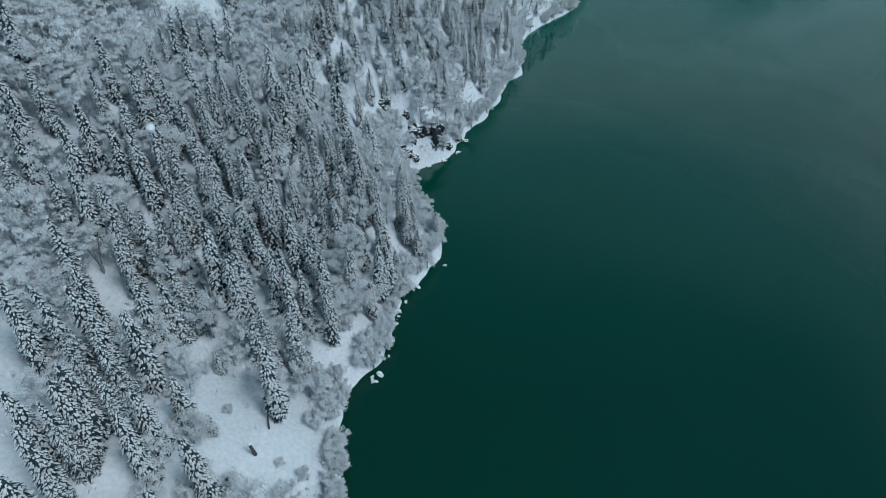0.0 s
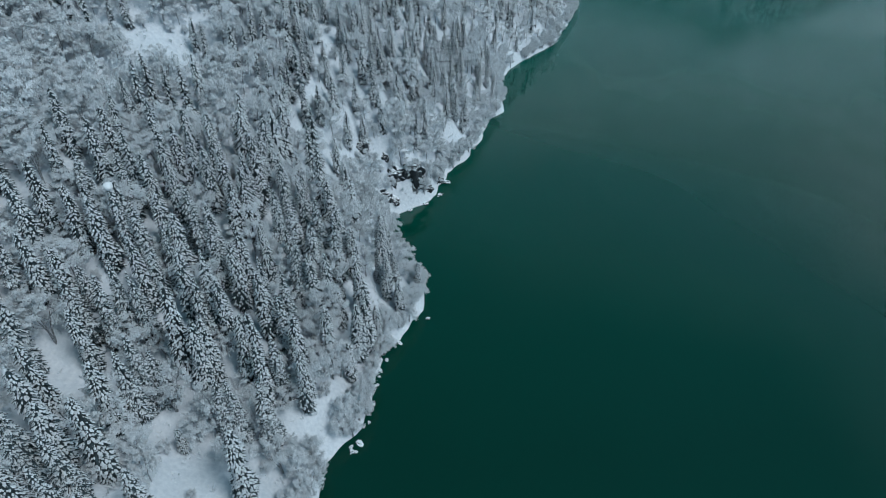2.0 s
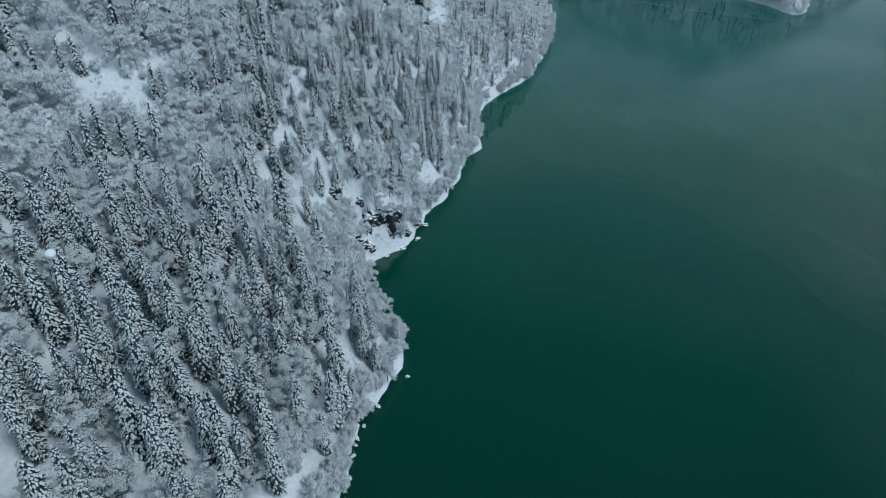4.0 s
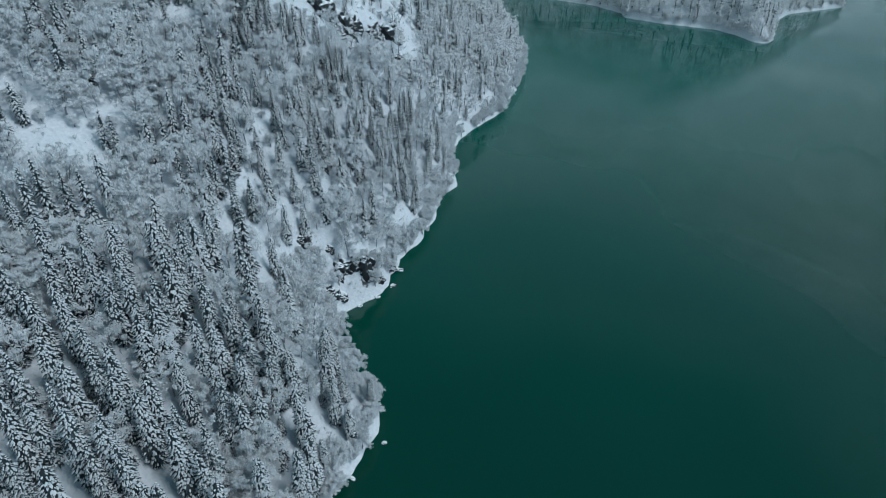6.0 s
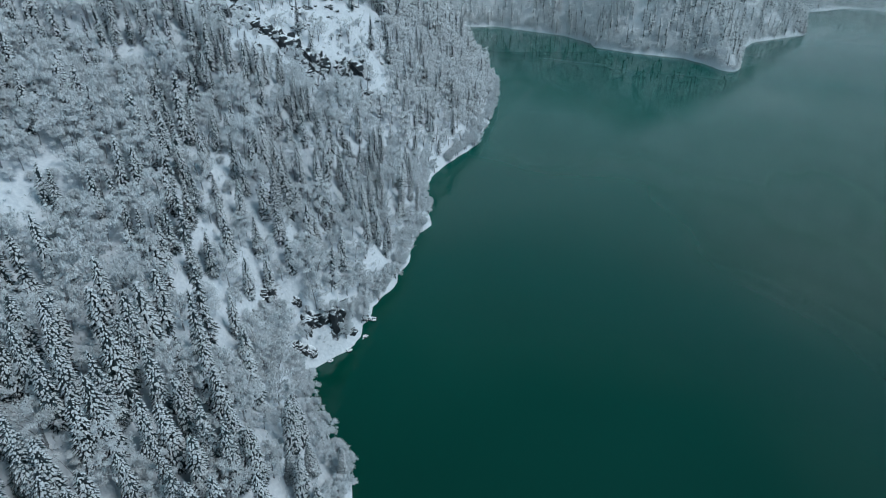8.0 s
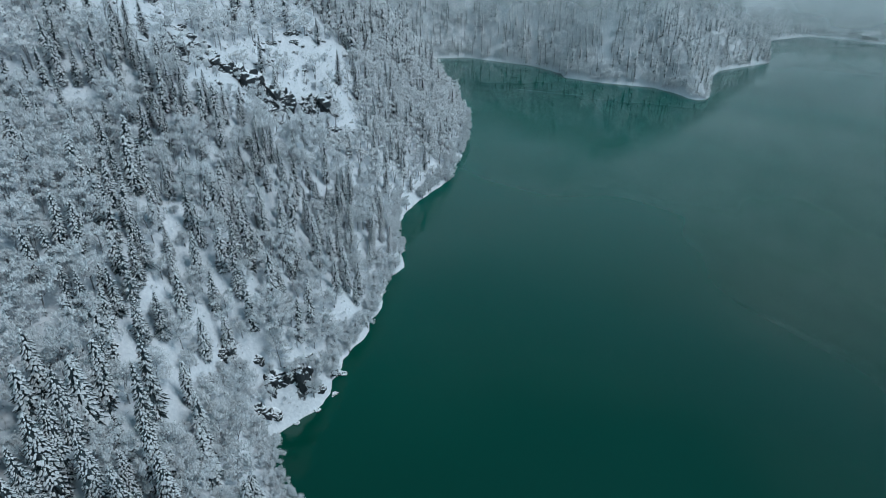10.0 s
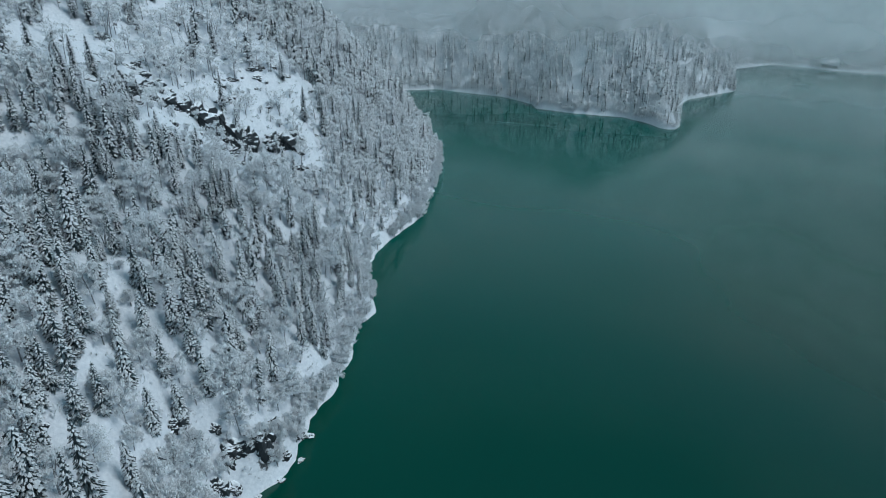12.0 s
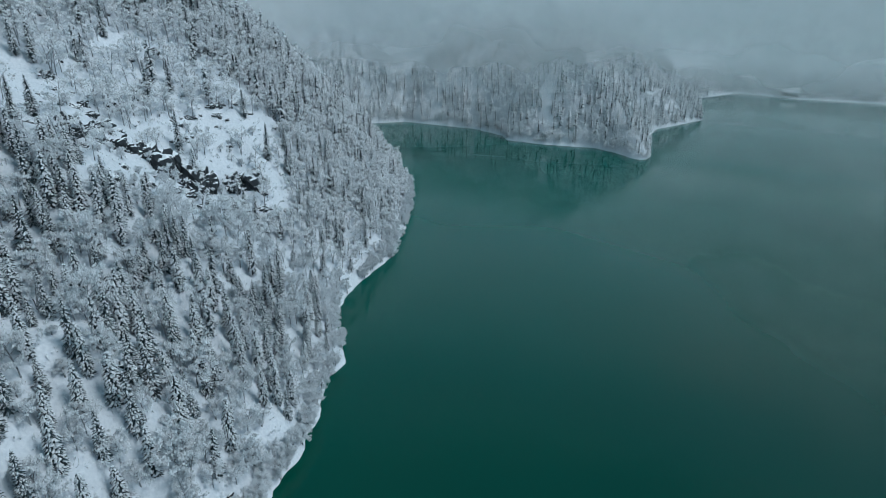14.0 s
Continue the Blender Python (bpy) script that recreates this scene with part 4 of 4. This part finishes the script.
for _ in range(130):
    a, b = r5.uniform(-60, 100), r5.gauss(-16, 26)
    x, y = -32 + 0.55 * a + 0.83 * b, 398 + 0.83 * a - 0.55 * b
    w = r5.uniform(0.4, 1.0) + r5.random() ** 4 * 1.6
    rock(k, x, y, w * 1.4, w, w * 0.8, r5.uniform(-20, 60))
    k += 1


# ---- small things ----
STUMP_A, STUMP_B = (-48.9, 82.2), (-51.5, 72.8)
LOG_A, LOG_B = (-47.6, 90.4), (-43.2, 125.6)
LODGE = (780, 862)
SNAG = (-84.3, 148.8, 23.5)


def stump(x, y, h, r, label):
    """A broken trunk with splintered top under a cap of snow."""
    r6 = random.Random(int(x * 10))
    root = tagged(new("tree_stump"), label, "stump")
    root.matrix_basis = pose(x, y, at_ground(x, y) - 0.3, 4, -5, 0)
    v, f = tube([(0, 0, 0), (0.05, 0, h * 0.4), (0.1, 0.05, h * 0.8), (0.15, 0.05, h)], [r * 1.3, r, r * 0.9, r * 0.6], 8)
    v = [(a + r6.uniform(-0.06, 0.06), b + r6.uniform(-0.06, 0.06), c + (r6.uniform(-0.5, 0.3) if c > h * 0.9 else 0)) for a, b, c in v]
    mesh_object("trunk", v, f, BARK, root)
    bm = bmesh.new()
    bmesh.ops.create_icosphere(bm, subdivisions=2, radius=r * 1.25)
    for q in bm.verts:
        q.co = Vector((q.co.x + 0.15, q.co.y + 0.05, max(q.co.z, -0.2 * r) * 0.9 + h)) * (1 + 0.0 * q.co.x)
    me = bpy.data.meshes.new("snow_cap")
    bm.to_mesh(me)
    bm.free()
    me.materials.append(SNOW)
    new("snow_cap", me).parent = root
    return root


stump(STUMP_A[0], STUMP_A[1], 5.5, 0.42, "tall broken tree stump capped with snow in the clearing")
stump(STUMP_B[0], STUMP_B[1], 6.0, 0.55, "leaning dark broken trunk with a snow cap in the clearing")


def log(x, y, length, turn, tilt, r, label):
    ob = mesh_object("fallen_log", *tube([(0, 0, 0), (length * 0.35, 0.15, 0.05), (length * 0.7, -0.1, 0), (length, 0.1, 0.1)], [r, r * 0.85, r * 0.7, r * 0.35], 7), BARK)
    ob.matrix_basis = pose(x, y, at_ground(x, y) + 0.15, 0, tilt, turn)
    return tagged(ob, label, "log")


log(LOG_A[0], LOG_A[1], 8, 105, -10, 0.28, "thin fallen trunk lying in the snow of the clearing")
log(LOG_B[0], LOG_B[1], 9, 12, 8, 0.35, "snow-dusted fallen trunk near the shore")


def stones():
    """Boulders at the water's edge."""
    r7 = random.Random(9)
    first = [boulder(r7, "shore_stone", (1, 1, 1), "snow-capped stone lying in the shallow water", 3) for _ in range(3)]
    for m in first:
        m.data.materials[0] = ROCK
    spots = [(-22.3, 119.2, 0.9), (-24.2, 116.6, 0.8), (-23.0, 116.3, 0.5), (-24.6, 118.0, 0.5), (-20.2, 126.5, 0.5), (-19.4, 133.0, 0.6), (-18.9, 140.5, 0.6),
             (-18.2, 146.5, 0.8), (-16.5, 151.0, 0.6), (-12.6, 158.6, 0.7), (-18.4, 144.0, 0.5), (-3.0, 170.5, 0.7), (4.8, 262.0, 1.5), (1.5, 251.0, 1.2), (-5.0, 243.6, 1.1), (-12, 238.5, 0.9)]
    for k, (x, y, r) in enumerate(spots):
        m = pose(x, y, 0.05, r7.uniform(-15, 15), r7.uniform(-15, 15), r7.uniform(0, 360)) @ Matrix.Diagonal((r * 1.2, r, r * 0.8, 1))
        ob = first[k] if k < 3 else copy_thing_plain(first[k % 3], m)
        ob.matrix_basis = m
        ob["group"] = "stones at the waterline"


stones()


def box(x0, y0, z0, x1, y1, z1):
    v = [(x, y, z) for x in (x0, x1) for y in (y0, y1) for z in (z0, z1)]
    return v, [(0, 1, 3, 2), (4, 6, 7, 5), (0, 4, 5, 1), (2, 3, 7, 6), (0, 2, 6, 4), (1, 5, 7, 3)]


def lodge(x, y, turn):
    """A timber lodge with a steep, snow-covered roof by the far shore."""
    wood = grainy("weathered_boards", (0.05, 0.04, 0.035), (0.13, 0.11, 0.095), 0.8, 0.85)
    glass, _, _, _ = shader("dark_window_glass", (0.02, 0.025, 0.03), 0.1)
    root = tagged(new("lodge"), "dark timber lodge with a snow-covered roof beside the lake", "house")
    z = max(at_ground(x, y), 0.8)
    root.matrix_basis = pose(x, y, z - 0.4, 0, 0, turn)
    mesh_object("wall", *box(-10, -6, 0, 10, 6, 6.5), wood, root)
    roof = [(-11.2, -7.4, 6.0), (11.2, -7.4, 6.0), (11.2, 0, 11.6), (-11.2, 0, 11.6), (-11.2, 7.4, 6.0), (11.2, 7.4, 6.0),
            (-11.2, -7.4, 6.8), (11.2, -7.4, 6.8), (11.2, 0, 12.5), (-11.2, 0, 12.5), (-11.2, 7.4, 6.8), (11.2, 7.4, 6.8)]
    mesh_object("roof", roof, [(0, 1, 2, 3), (3, 2, 5, 4), (6, 9, 8, 7), (9, 10, 11, 8), (0, 6, 7, 1), (4, 5, 11, 10), (0, 3, 9, 6), (3, 4, 10, 9), (1, 7, 8, 2), (2, 8, 11, 5)], SNOW, root, "thick snow on the roof")
    mesh_object("gable", [(-9.9, -5.9, 6.4), (-9.9, 5.9, 6.4), (-9.9, 0, 11), (9.9, -5.9, 6.4), (9.9, 5.9, 6.4), (9.9, 0, 11)], [(0, 2, 1), (3, 4, 5), (0, 3, 5, 2), (1, 2, 5, 4)], wood, root)
    for k in range(5):
        for zz in (1.6, 4.2):
            mesh_object("window", *box(-8.6 + 3.8 * k, -6.06, zz, -7.0 + 3.8 * k, -5.9, zz + 1.5), glass, root)
    mesh_object("porch", *box(-10.5, -9.5, 0, 4, -6.1, 0.7), SNOW, root, "snow-covered porch deck")
    mesh_object("chimney", *box(3.5, -0.8, 10, 5, 0.8, 13.8), wood, root)


lodge(LODGE[0], LODGE[1], -42)


def snag(x, y, h):
    """A broken-topped fir that carries a ball of snow."""
    root = tagged(conifer(random.Random(77), "fir", h, "snow_capped_fir", "broken-topped fir with a round ball of snow on top"), category="tree")
    root.matrix_basis = pose(x, y, at_ground(x, y) - 0.3)
    bm = bmesh.new()
    bmesh.ops.create_icosphere(bm, subdivisions=2, radius=1.25)
    for q in bm.verts:
        q.co = q.co * (1 + 0.18 * noise.noise(q.co * 1.3)) + Vector((0, 0, h))
    me = bpy.data.meshes.new("snow_ball")
    bm.to_mesh(me)
    bm.free()
    me.materials.append(SNOW)
    new("snow_ball", me).parent = root


snag(SNAG[0], SNAG[1], SNAG[2])
